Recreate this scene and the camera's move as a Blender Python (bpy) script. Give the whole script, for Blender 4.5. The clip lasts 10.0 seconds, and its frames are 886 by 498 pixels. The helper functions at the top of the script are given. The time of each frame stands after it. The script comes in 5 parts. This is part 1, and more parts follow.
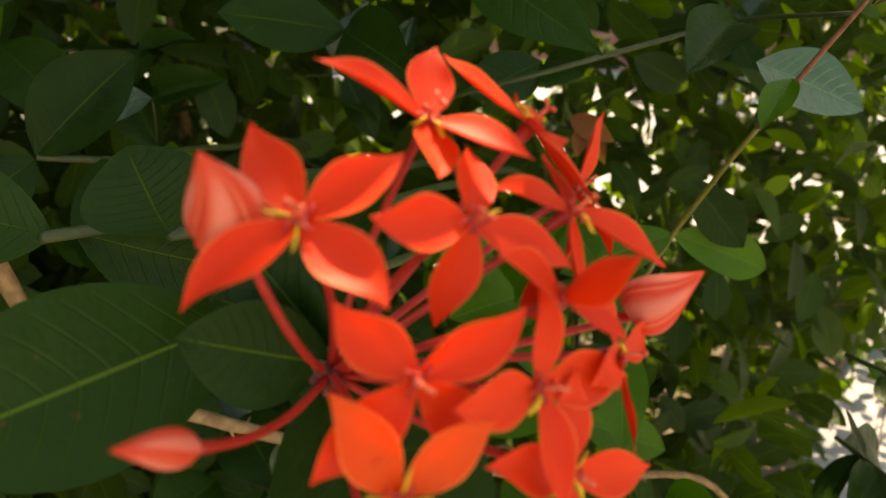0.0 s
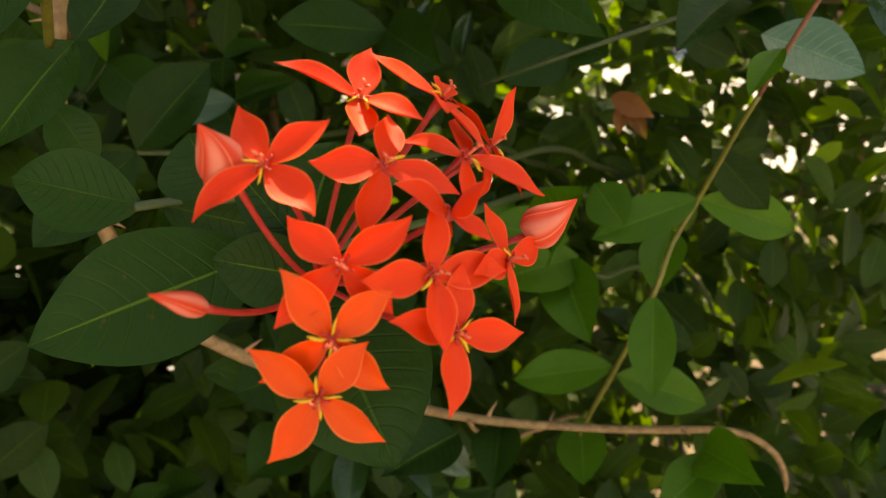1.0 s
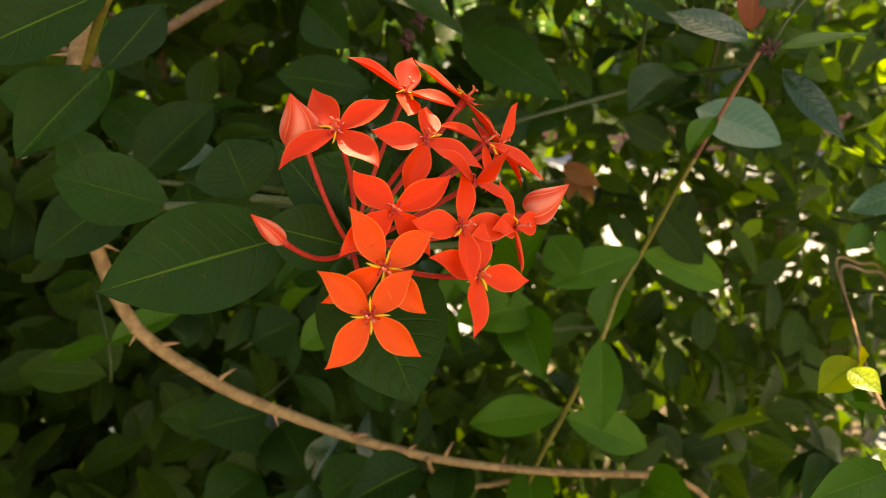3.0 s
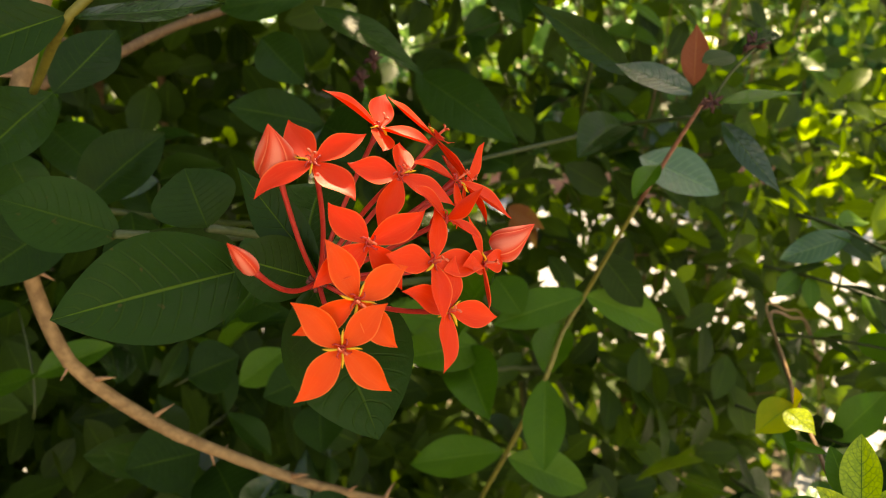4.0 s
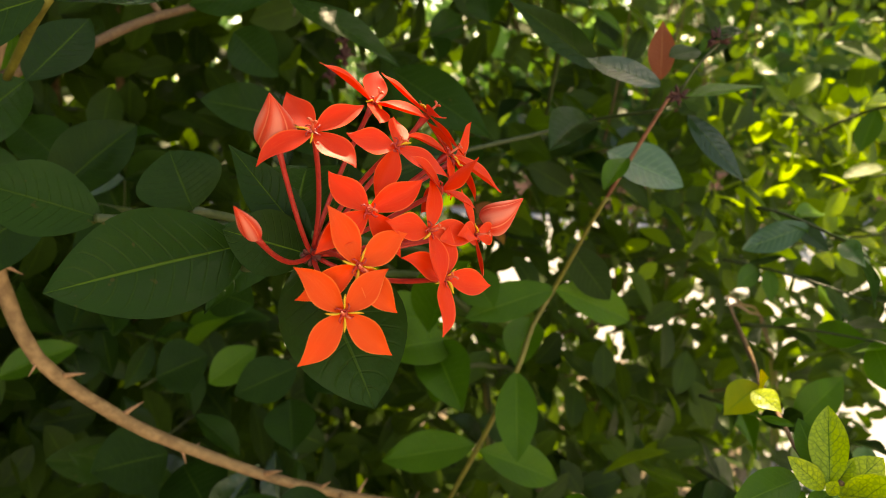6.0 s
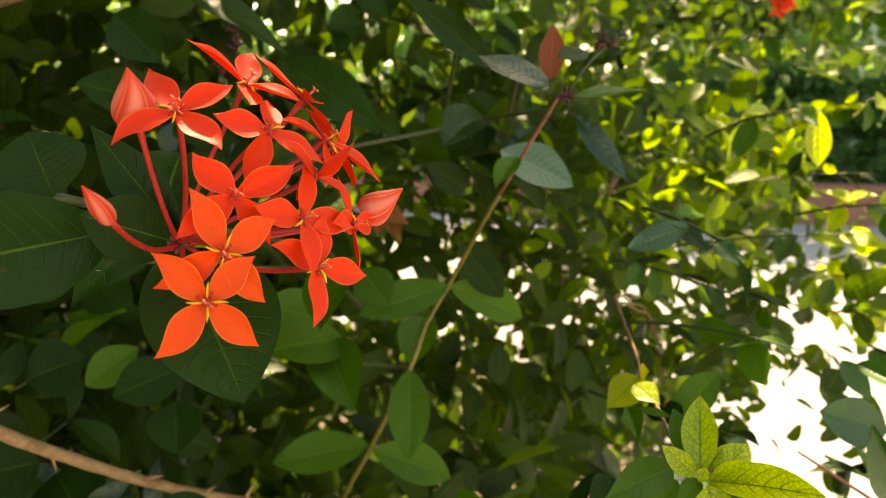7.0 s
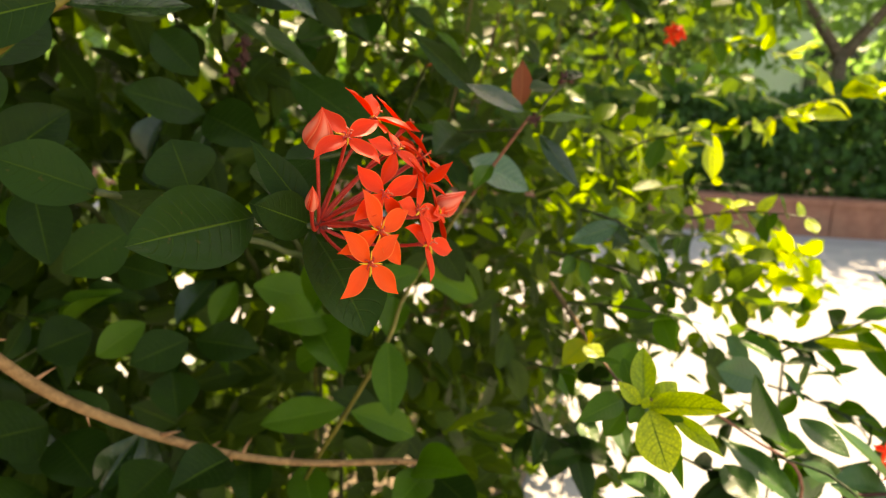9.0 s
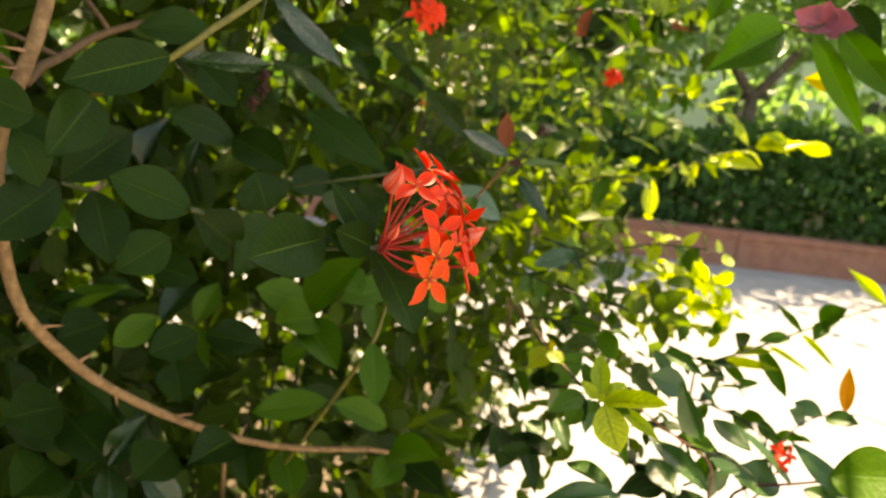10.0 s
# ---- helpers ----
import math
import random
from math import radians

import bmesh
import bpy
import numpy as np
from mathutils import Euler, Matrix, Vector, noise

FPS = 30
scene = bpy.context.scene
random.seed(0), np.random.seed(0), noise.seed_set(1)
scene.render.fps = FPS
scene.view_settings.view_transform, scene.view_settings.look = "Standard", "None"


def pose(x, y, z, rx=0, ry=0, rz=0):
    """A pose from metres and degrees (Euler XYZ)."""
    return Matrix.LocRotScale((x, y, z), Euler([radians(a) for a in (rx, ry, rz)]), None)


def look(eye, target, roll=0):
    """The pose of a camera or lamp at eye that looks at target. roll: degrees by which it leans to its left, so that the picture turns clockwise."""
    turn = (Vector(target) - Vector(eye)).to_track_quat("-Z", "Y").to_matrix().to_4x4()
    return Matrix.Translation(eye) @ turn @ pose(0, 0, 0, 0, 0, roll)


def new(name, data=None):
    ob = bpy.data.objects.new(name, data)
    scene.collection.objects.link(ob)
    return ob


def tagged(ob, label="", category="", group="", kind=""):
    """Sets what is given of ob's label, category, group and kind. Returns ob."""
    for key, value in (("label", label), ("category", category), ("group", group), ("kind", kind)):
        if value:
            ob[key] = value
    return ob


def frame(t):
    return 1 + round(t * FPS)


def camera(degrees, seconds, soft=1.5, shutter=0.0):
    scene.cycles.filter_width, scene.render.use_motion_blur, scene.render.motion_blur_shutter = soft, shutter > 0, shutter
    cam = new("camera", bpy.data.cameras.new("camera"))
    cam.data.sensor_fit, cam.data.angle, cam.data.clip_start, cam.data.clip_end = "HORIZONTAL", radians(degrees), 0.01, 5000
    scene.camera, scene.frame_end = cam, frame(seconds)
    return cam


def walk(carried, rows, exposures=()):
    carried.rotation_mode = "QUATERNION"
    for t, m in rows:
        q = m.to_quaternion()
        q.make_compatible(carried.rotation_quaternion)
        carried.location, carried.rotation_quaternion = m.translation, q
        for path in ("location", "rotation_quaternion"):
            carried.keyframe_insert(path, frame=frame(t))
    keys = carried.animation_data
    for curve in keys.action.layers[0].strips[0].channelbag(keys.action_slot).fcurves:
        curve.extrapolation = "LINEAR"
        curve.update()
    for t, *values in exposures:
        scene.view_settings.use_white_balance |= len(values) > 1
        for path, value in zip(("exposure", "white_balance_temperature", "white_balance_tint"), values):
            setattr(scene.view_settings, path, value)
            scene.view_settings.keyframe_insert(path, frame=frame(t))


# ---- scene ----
cam = camera(61.5, 10.0, soft=0.9)
PATH = [
    (0, (0.0064, -0.0002, 1.3152), (-0.0605, 1.8518, 0.5631), -5.37),
    (0.5, (0.0400, -0.0123, 1.3176), (-0.1732, 1.8068, 0.5141), -9.56),
    (1, (0.0484, -0.0572, 1.3192), (-0.2863, 1.7704, 0.5791), -10.22),
    (1.5, (0.0507, -0.0805, 1.3263), (-0.2896, 1.7669, 0.6397), -9.06),
    (2, (0.0426, -0.0972, 1.3179), (-0.2540, 1.7844, 0.7084), -6.96),
    (2.5, (0.0334, -0.1072, 1.3014), (-0.1605, 1.8015, 0.7365), -6.22),
    (3.8, (0.0146, -0.1212, 1.3030), (0.0083, 1.8252, 0.8431), -3.88),
    (4, (0.0132, -0.1171, 1.3019), (0.0656, 1.8333, 0.8624), -3.20),
    (4.5, (0.0070, -0.1197, 1.2973), (0.0884, 1.8343, 0.8788), -3.28),
    (5, (-0.0012, -0.1209, 1.2932), (0.1076, 1.8324, 0.8774), -2.77),
    (6.5, (0.0028, -0.1257, 1.2892), (0.2630, 1.8125, 0.8705), -2.33),
    (7, (0.0098, -0.1224, 1.2860), (0.4286, 1.7877, 0.8665), -0.80),
    (7.5, (0.0130, -0.1332, 1.2931), (0.5223, 1.7553, 0.8761), -1.44),
    (8, (0.0032, -0.1547, 1.2949), (0.5749, 1.7150, 0.8740), -0.59),
    (8.5, (-0.0301, -0.1777, 1.2956), (0.6047, 1.6703, 0.8694), -0.07),
    (9, (-0.0902, -0.2097, 1.3024), (0.6086, 1.6163, 0.8812), 2.01),
    (9.5, (-0.1458, -0.2435, 1.3225), (0.6563, 1.5415, 0.9100), 4.63),
    (10, (-0.1912, -0.2840, 1.3276), (0.7039, 1.4640, 0.9489), 6.38),
]
EXPOSURES = [(0.0, 2.29, 10800, 13), (0.5, 2.25, 10800, 12), (1.0, 2.42, 11400, 12), (2.0, 2.58, 11800, 12), (5.0, 2.48, 11700, 12), (8.0, 2.54, 11600, 15), (10.0, 2.54, 11600, 15)]
walk(cam, [(t, look(eye, target, roll)) for t, eye, target, roll in PATH], EXPOSURES)

# focus on the flower head, which hangs a quarter of a metre away for most of the walk
cam.data.dof.use_dof = True
cam.data.dof.focus_distance = 0.255
cam.data.dof.aperture_fstop = 16.0
cam.data.dof.aperture_blades = 0

# ---- sky and sun: a high sun ahead of the camera, behind the hedge ----
SUN_AZ, SUN_EL = 18.0, 56.0          # degrees to the right of +y, degrees above the horizon
world = bpy.data.worlds.new("sky")
scene.world = world
world.use_nodes = True
wn = world.node_tree
sky = wn.nodes.new("ShaderNodeTexSky")
sky.sky_type, sky.sun_disc = "NISHITA", False
sky.sun_elevation, sky.sun_rotation = radians(SUN_EL), radians(SUN_AZ)
wn.links.new(sky.outputs[0], wn.nodes["Background"].inputs[0])
wn.nodes["Background"].inputs[1].default_value = 0.11
sun_dir = Vector((math.sin(radians(SUN_AZ)) * math.cos(radians(SUN_EL)), math.cos(radians(SUN_AZ)) * math.cos(radians(SUN_EL)), math.sin(radians(SUN_EL))))
sun = new("sun", bpy.data.lights.new("sun", "SUN"))
sun.data.energy, sun.data.angle, sun.data.color = 4.0, radians(0.55), (1.0, 0.95, 0.86)
sun.matrix_world = look(sun_dir * 40, (0, 0, 0))


# ---- materials ----
def shader(name):
    m = bpy.data.materials.new(name)
    m.use_nodes = True
    return m, m.node_tree.nodes, m.node_tree.links, m.node_tree.nodes["Principled BSDF"]


def math_node(n, l, op, a, b=None, c=None):
    k = n.new("ShaderNodeMath")
    k.operation = op
    for i, v in enumerate((a, b, c)):
        if v is None:
            continue
        if isinstance(v, (int, float)):
            k.inputs[i].default_value = v
        else:
            l.new(v, k.inputs[i])
    return k.outputs[0]


def mix_colour(n, l, fac, a, b, mode="MIX"):
    k = n.new("ShaderNodeMix")
    k.data_type, k.blend_type = "RGBA", mode
    for sock, v in ((k.inputs[0], fac), (k.inputs[6], a), (k.inputs[7], b)):
        if isinstance(v, (int, float)):
            sock.default_value = v
        elif isinstance(v, tuple):
            sock.default_value = (*v[:3], 1)
        else:
            l.new(v, sock)
    return k.outputs[2]


def ramp(n, l, v, lo, hi, a=0.0, b=1.0):
    k = n.new("ShaderNodeMapRange")
    k.interpolation_type = "SMOOTHSTEP"
    l.new(v, k.inputs[0])
    for i, w in enumerate((lo, hi, a, b)):
        k.inputs[i + 1].default_value = w
    return k.outputs[0]


def noise_node(n, l, scale, detail=4.0, coord=None, rough=0.6):
    k = n.new("ShaderNodeTexNoise")
    k.inputs["Scale"].default_value, k.inputs["Detail"].default_value, k.inputs["Roughness"].default_value = scale, detail, rough
    if coord is None:
        coord = n.new("ShaderNodeNewGeometry").outputs["Position"]
    l.new(coord, k.inputs["Vector"])
    return k.outputs["Fac"]


def bump(n, l, height, strength, dist, bsdf):
    k = n.new("ShaderNodeBump")
    k.inputs["Strength"].default_value, k.inputs["Distance"].default_value = strength, dist
    l.new(height, k.inputs["Height"])
    l.new(k.outputs[0], bsdf.inputs["Normal"])


def leaf_material(name, dark, light, vein, rough=0.44, through_amount=0.26, island=False, vein_amount=1.0, tint=(1.25, 1.12, 0.28), blotch=0.0, side_veins=0.10, gloss=0.13, pairs=11.0, net=0.0):
    """A leaf blade: midrib and side veins by the blade's own length and width, mottled, letting some light through."""
    m, n, l, p = shader(name)
    uv = n.new("ShaderNodeUVMap")
    sep = n.new("ShaderNodeSeparateXYZ")
    l.new(uv.outputs[0], sep.inputs[0])
    u, v = sep.outputs[0], sep.outputs[1]
    side = math_node(n, l, "ABSOLUTE", math_node(n, l, "MULTIPLY_ADD", v, 2.0, -1.0))
    rib = ramp(n, l, side, 0.042, 0.012)
    phase = math_node(n, l, "FRACT", math_node(n, l, "MULTIPLY_ADD", u, pairs, math_node(n, l, "MULTIPLY", math_node(n, l, "POWER", side, 1.3), -1.9)))
    line = math_node(n, l, "ABSOLUTE", math_node(n, l, "SUBTRACT", phase, 0.5))
    veins = math_node(n, l, "MULTIPLY", ramp(n, l, line, 0.10, 0.02), ramp(n, l, side, 1.0, 0.5))
    if island:
        rnd = n.new("ShaderNodeNewGeometry").outputs["Random Per Island"]
    else:
        rnd = n.new("ShaderNodeObjectInfo").outputs["Random"]
    mott = noise_node(n, l, 60.0, 5.0)
    fine = noise_node(n, l, 900.0, 3.0)
    mixv = math_node(n, l, "MULTIPLY_ADD", rnd, 0.75, math_node(n, l, "MULTIPLY_ADD", mott, 0.7, -0.22))
    col = mix_colour(n, l, mixv, dark, light)
    col = mix_colour(n, l, math_node(n, l, "MULTIPLY", ramp(n, l, fine, 0.5, 0.72), 0.25), col, light)
    if blotch:
        col = mix_colour(n, l, math_node(n, l, "MULTIPLY", ramp(n, l, noise_node(n, l, 28.0, 3.0), 0.52, 0.7), blotch), col, (0.42, 0.32, 0.02))
    spots = math_node(n, l, "MULTIPLY", ramp(n, l, noise_node(n, l, 150.0, 2.0), 0.69, 0.75), ramp(n, l, rnd, 0.55, 0.75, 0.0, 0.4))
    col = mix_colour(n, l, spots, col, (0.10, 0.055, 0.018))
    if net:                                    # the fine mesh of small veins
        cells = n.new("ShaderNodeTexVoronoi")
        cells.feature = "DISTANCE_TO_EDGE"
        cells.inputs["Scale"].default_value = 420.0
        l.new(n.new("ShaderNodeNewGeometry").outputs["Position"], cells.inputs["Vector"])
        col = mix_colour(n, l, math_node(n, l, "MULTIPLY", ramp(n, l, cells.outputs["Distance"], 0.16, 0.02), net), col, vein)
    vm = math_node(n, l, "MULTIPLY", math_node(n, l, "MAXIMUM", rib, math_node(n, l, "MULTIPLY", veins, side_veins)), vein_amount)
    col = mix_colour(n, l, vm, col, vein)
    l.new(col, p.inputs["Base Color"])
    l.new(math_node(n, l, "MULTIPLY_ADD", mott, 0.25, rough - 0.12), p.inputs["Roughness"])
    p.inputs["Specular IOR Level"].default_value = gloss
    relief = math_node(n, l, "MULTIPLY_ADD", veins, -0.45, math_node(n, l, "MULTIPLY", rib, -0.8))
    relief = math_node(n, l, "MULTIPLY_ADD", noise_node(n, l, 130.0, 2.0), 1.6, relief)
    bump(n, l, math_node(n, l, "MULTIPLY_ADD", fine, 0.22, relief), 0.55, 0.0011, p)
    t = n.new("ShaderNodeBsdfTranslucent")
    l.new(mix_colour(n, l, 1.0, col, tuple(3.2 * c for c in tint), "MULTIPLY"), t.inputs[0])
    mx = n.new("ShaderNodeMixShader")
    mx.inputs[0].default_value = through_amount
    l.new(p.outputs[0], mx.inputs[1])
    l.new(t.outputs[0], mx.inputs[2])
    l.new(mx.outputs[0], n["Material Output"].inputs[0])
    return m


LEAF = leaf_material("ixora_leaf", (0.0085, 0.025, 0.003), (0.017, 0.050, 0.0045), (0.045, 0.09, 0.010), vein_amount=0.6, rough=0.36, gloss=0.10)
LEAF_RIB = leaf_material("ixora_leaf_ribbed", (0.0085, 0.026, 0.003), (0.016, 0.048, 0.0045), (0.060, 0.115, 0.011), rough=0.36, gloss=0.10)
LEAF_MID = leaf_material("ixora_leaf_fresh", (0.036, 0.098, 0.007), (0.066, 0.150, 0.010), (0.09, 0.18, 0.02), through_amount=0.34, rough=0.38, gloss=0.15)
LEAF_SIDE = leaf_material("lance_leaf", (0.030, 0.090, 0.020), (0.056, 0.140, 0.030), (0.07, 0.15, 0.03), through_amount=0.3, rough=0.34, gloss=0.55, vein_amount=1.0, side_veins=0.3)
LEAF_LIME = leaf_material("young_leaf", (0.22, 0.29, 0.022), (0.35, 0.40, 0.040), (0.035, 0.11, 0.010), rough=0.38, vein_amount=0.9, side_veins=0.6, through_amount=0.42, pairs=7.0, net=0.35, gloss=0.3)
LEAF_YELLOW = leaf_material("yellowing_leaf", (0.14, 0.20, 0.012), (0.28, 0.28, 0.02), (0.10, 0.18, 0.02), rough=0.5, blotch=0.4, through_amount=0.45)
# yellow-green leaf brightened in its base colour to look struck by the sun
LEAF_LEMON = leaf_material("lemon_leaf_painted_sun", (0.29, 0.36, 0.022), (0.46, 0.50, 0.040), (0.16, 0.26, 0.03), rough=0.45, through_amount=0.5, tint=(1.2, 1.08, 0.32))
LEAF_PALE = leaf_material("grey_green_leaf", (0.030, 0.085, 0.030), (0.055, 0.13, 0.045), (0.12, 0.22, 0.09), rough=0.30, gloss=0.6, side_veins=0.6)
LEAF_GLOSS = leaf_material("glossy_leaf", (0.010, 0.032, 0.006), (0.020, 0.058, 0.009), (0.06, 0.11, 0.02), rough=0.24, gloss=0.6)
LEAF_GOLD = leaf_material("golden_leaf", (0.26, 0.15, 0.012), (0.40, 0.27, 0.02), (0.22, 0.12, 0.015), rough=0.5, blotch=0.3)
LEAF_DEAD = leaf_material("dead_leaf", (0.10, 0.035, 0.012), (0.24, 0.085, 0.025), (0.20, 0.09, 0.03), rough=0.6, blotch=0.3)
LEAF_RUST = leaf_material("rusty_leaf", (0.14, 0.040, 0.017), (0.24, 0.070, 0.028), (0.30, 0.13, 0.05), rough=0.5)
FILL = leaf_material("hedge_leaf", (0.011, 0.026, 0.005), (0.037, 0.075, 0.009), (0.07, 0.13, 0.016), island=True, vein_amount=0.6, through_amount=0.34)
# lit copy of the hedge leaf, with sunlight put into its paler colour
FILL_LIT_COPY = leaf_material("hedge_leaf_lit_copy", (0.038, 0.078, 0.009), (0.125, 0.195, 0.015), (0.14, 0.24, 0.03), island=True, vein_amount=0.5, through_amount=0.4, tint=(1.2, 1.14, 0.28))
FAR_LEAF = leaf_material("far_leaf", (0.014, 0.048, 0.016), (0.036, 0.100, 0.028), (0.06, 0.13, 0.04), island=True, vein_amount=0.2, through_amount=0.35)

# copy of the far leaf with sun and haze mixed into a paler, bluer colour
FAR_SUN_HAZE = leaf_material("far_leaf_sun_haze", (0.055, 0.115, 0.045), (0.14, 0.22, 0.085), (0.12, 0.19, 0.05), island=True, vein_amount=0.2, through_amount=0.4, tint=(0.9, 1.0, 0.55))


def petal_material(name, base, edge, pale):
    m, n, l, p = shader(name)
    uv = n.new("ShaderNodeUVMap")
    sep = n.new("ShaderNodeSeparateXYZ")
    l.new(uv.outputs[0], sep.inputs[0])
    side = math_node(n, l, "ABSOLUTE", math_node(n, l, "MULTIPLY_ADD", sep.outputs[1], 2.0, -1.0))
    rim = ramp(n, l, side, 0.89, 1.0)
    streak = n.new("ShaderNodeTexNoise")
    mp = n.new("ShaderNodeMapping")
    mp.inputs["Scale"].default_value = (3.0, 42.0, 1.0)
    l.new(uv.outputs[0], mp.inputs[0])
    l.new(mp.outputs[0], streak.inputs["Vector"])
    streak.inputs["Scale"].default_value = 1.0
    mott = noise_node(n, l, 160.0, 4.0)
    fine = noise_node(n, l, 4200.0, 2.0)
    rnd = n.new("ShaderNodeObjectInfo").outputs["Random"]
    col = mix_colour(n, l, math_node(n, l, "MULTIPLY_ADD", mott, 0.5, math_node(n, l, "MULTIPLY_ADD", rnd, 0.35, -0.15)), base, pale)
    col = mix_colour(n, l, math_node(n, l, "MULTIPLY", ramp(n, l, streak.outputs["Fac"], 0.5, 0.75), 0.22), col, edge)
    col = mix_colour(n, l, math_node(n, l, "MULTIPLY", rim, 0.7), col, edge)
    l.new(col, p.inputs["Base Color"])
    p.inputs["Roughness"].default_value = 0.5
    p.inputs["Specular IOR Level"].default_value = 0.2
    p.inputs["Sheen Weight"].default_value = 0.04
    bump(n, l, math_node(n, l, "MULTIPLY_ADD", streak.outputs["Fac"], 0.7, math_node(n, l, "MULTIPLY", fine, 0.4)), 0.3, 0.0003, p)
    t = n.new("ShaderNodeBsdfTranslucent")
    l.new(mix_colour(n, l, 1.0, col, (1.3, 1.2, 1.0), "MULTIPLY"), t.inputs[0])
    mx = n.new("ShaderNodeMixShader")
    mx.inputs[0].default_value = 0.3
    l.new(p.outputs[0], mx.inputs[1])
    l.new(t.outputs[0], mx.inputs[2])
    l.new(mx.outputs[0], n["Material Output"].inputs[0])
    return m


PETAL = petal_material("red_petal", (0.73, 0.031, 0.006), (0.88, 0.19, 0.05), (0.81, 0.050, 0.008))
PETAL_ORANGE = petal_material("orange_red_petal", (0.74, 0.060, 0.007), (0.88, 0.25, 0.06), (0.80, 0.088, 0.011))
BUD = petal_material("bud_red", (0.62, 0.030, 0.010), (0.86, 0.26, 0.13), (0.78, 0.10, 0.045))
bn, bl = BUD.node_tree.nodes, BUD.node_tree.links
bsep = bn.new("ShaderNodeSeparateXYZ")
bl.new(bn.new("ShaderNodeUVMap").outputs[0], bsep.inputs[0])
pale_band = math_node(bn, bl, "MULTIPLY", math_node(bn, bl, "MULTIPLY", ramp(bn, bl, bsep.outputs[1], 0.05, 0.35), ramp(bn, bl, bsep.outputs[1], 0.85, 0.5)), ramp(bn, bl, bsep.outputs[0], 0.95, 0.6))
for sock in (bn["Principled BSDF"].inputs["Base Color"],):
    bl.new(mix_colour(bn, bl, math_node(bn, bl, "MULTIPLY", pale_band, 0.50), sock.links[0].from_socket, (0.86, 0.36, 0.24)), sock)


def plain_material(name, a, b, rough, scale, bump_strength=0.3, dist=0.001, detail=5.0, spec=0.4, second=None):
    m, n, l, p = shader(name)
    k = noise_node(n, l, scale, detail)
    k2 = noise_node(n, l, scale * 0.13, 3.0)
    col = mix_colour(n, l, ramp(n, l, k, 0.3, 0.7), a, b)
    col = mix_colour(n, l, ramp(n, l, k2, 0.42, 0.68, 0.0, 0.6), col, second or b)
    l.new(col, p.inputs["Base Color"])
    p.inputs["Roughness"].default_value = rough
    p.inputs["Specular IOR Level"].default_value = spec
    bump(n, l, k, bump_strength, dist, p)
    return m


STALK = plain_material("red_stalk", (0.34, 0.015, 0.010), (0.46, 0.028, 0.018), 0.45, 700, 0.2, 0.0002)
ANTHER = plain_material("yellow_anther", (0.54, 0.26, 0.012), (0.66, 0.37, 0.022), 0.6, 2500, 0.3, 0.0002)
STYLE = plain_material("pink_style", (0.52, 0.045, 0.02), (0.62, 0.12, 0.05), 0.5, 2000, 0.2, 0.0001)
CALYX = plain_material("dark_calyx", (0.07, 0.012, 0.01), (0.16, 0.03, 0.02), 0.6, 900, 0.3, 0.0003)
TWIG_OLIVE = plain_material("olive_twig", (0.085, 0.076, 0.009), (0.15, 0.125, 0.017), 0.55, 260, 0.3, 0.0004)
TWIG_GREEN = plain_material("green_twig", (0.018, 0.032, 0.006), (0.038, 0.052, 0.010), 0.55, 260, 0.3, 0.0004)
TWIG_RED = plain_material("reddish_twig", (0.14, 0.05, 0.025), (0.24, 0.09, 0.05), 0.6, 260, 0.4, 0.0005)
BARK = plain_material("brown_bark", (0.15, 0.078, 0.030), (0.29, 0.165, 0.070), 0.8, 130, 0.7, 0.0012, second=(0.22, 0.125, 0.050))
TWIG_BROWN = plain_material("brown_twig", (0.085, 0.042, 0.018), (0.16, 0.085, 0.036), 0.7, 260, 0.4, 0.0005)
THORN = plain_material("thorn_brown", (0.22, 0.11, 0.055), (0.34, 0.17, 0.08), 0.6, 500, 0.3, 0.0004)
TRUNK = plain_material("trunk_bark", (0.06, 0.045, 0.035), (0.14, 0.11, 0.085), 0.9, 14, 0.9, 0.02)
DRY = plain_material("withered_brown", (0.028, 0.008, 0.006), (0.07, 0.02, 0.014), 0.8, 500, 0.6, 0.0008)
PINK = petal_material("pink_bract", (0.28, 0.085, 0.12), (0.46, 0.22, 0.27), (0.36, 0.13, 0.17))
SOIL = plain_material("soil", (0.06, 0.045, 0.03), (0.12, 0.09, 0.06), 0.95, 18, 0.8, 0.02)
WALL_RED = plain_material("painted_kerb_wall", (0.21, 0.085, 0.058), (0.28, 0.125, 0.085), 0.85, 9, 0.4, 0.006, second=(0.17, 0.10, 0.075))
GROUND = plain_material("pale_concrete", (0.222, 0.220, 0.222), (0.290, 0.287, 0.288), 0.9, 3.2, 0.3, 0.01, detail=9.0, second=(0.25, 0.247, 0.248))
FACADE = plain_material("facade", (0.60, 0.66, 0.72), (0.70, 0.75, 0.80), 0.85, 0.8)
WINDOW_FRAME = plain_material("window_frame", (0.30, 0.32, 0.34), (0.40, 0.42, 0.44), 0.6, 6.0)
WINDOW_GLASS = plain_material("window_glass", (0.03, 0.04, 0.045), (0.05, 0.06, 0.065), 0.08, 2.0, 0.0, spec=0.5)


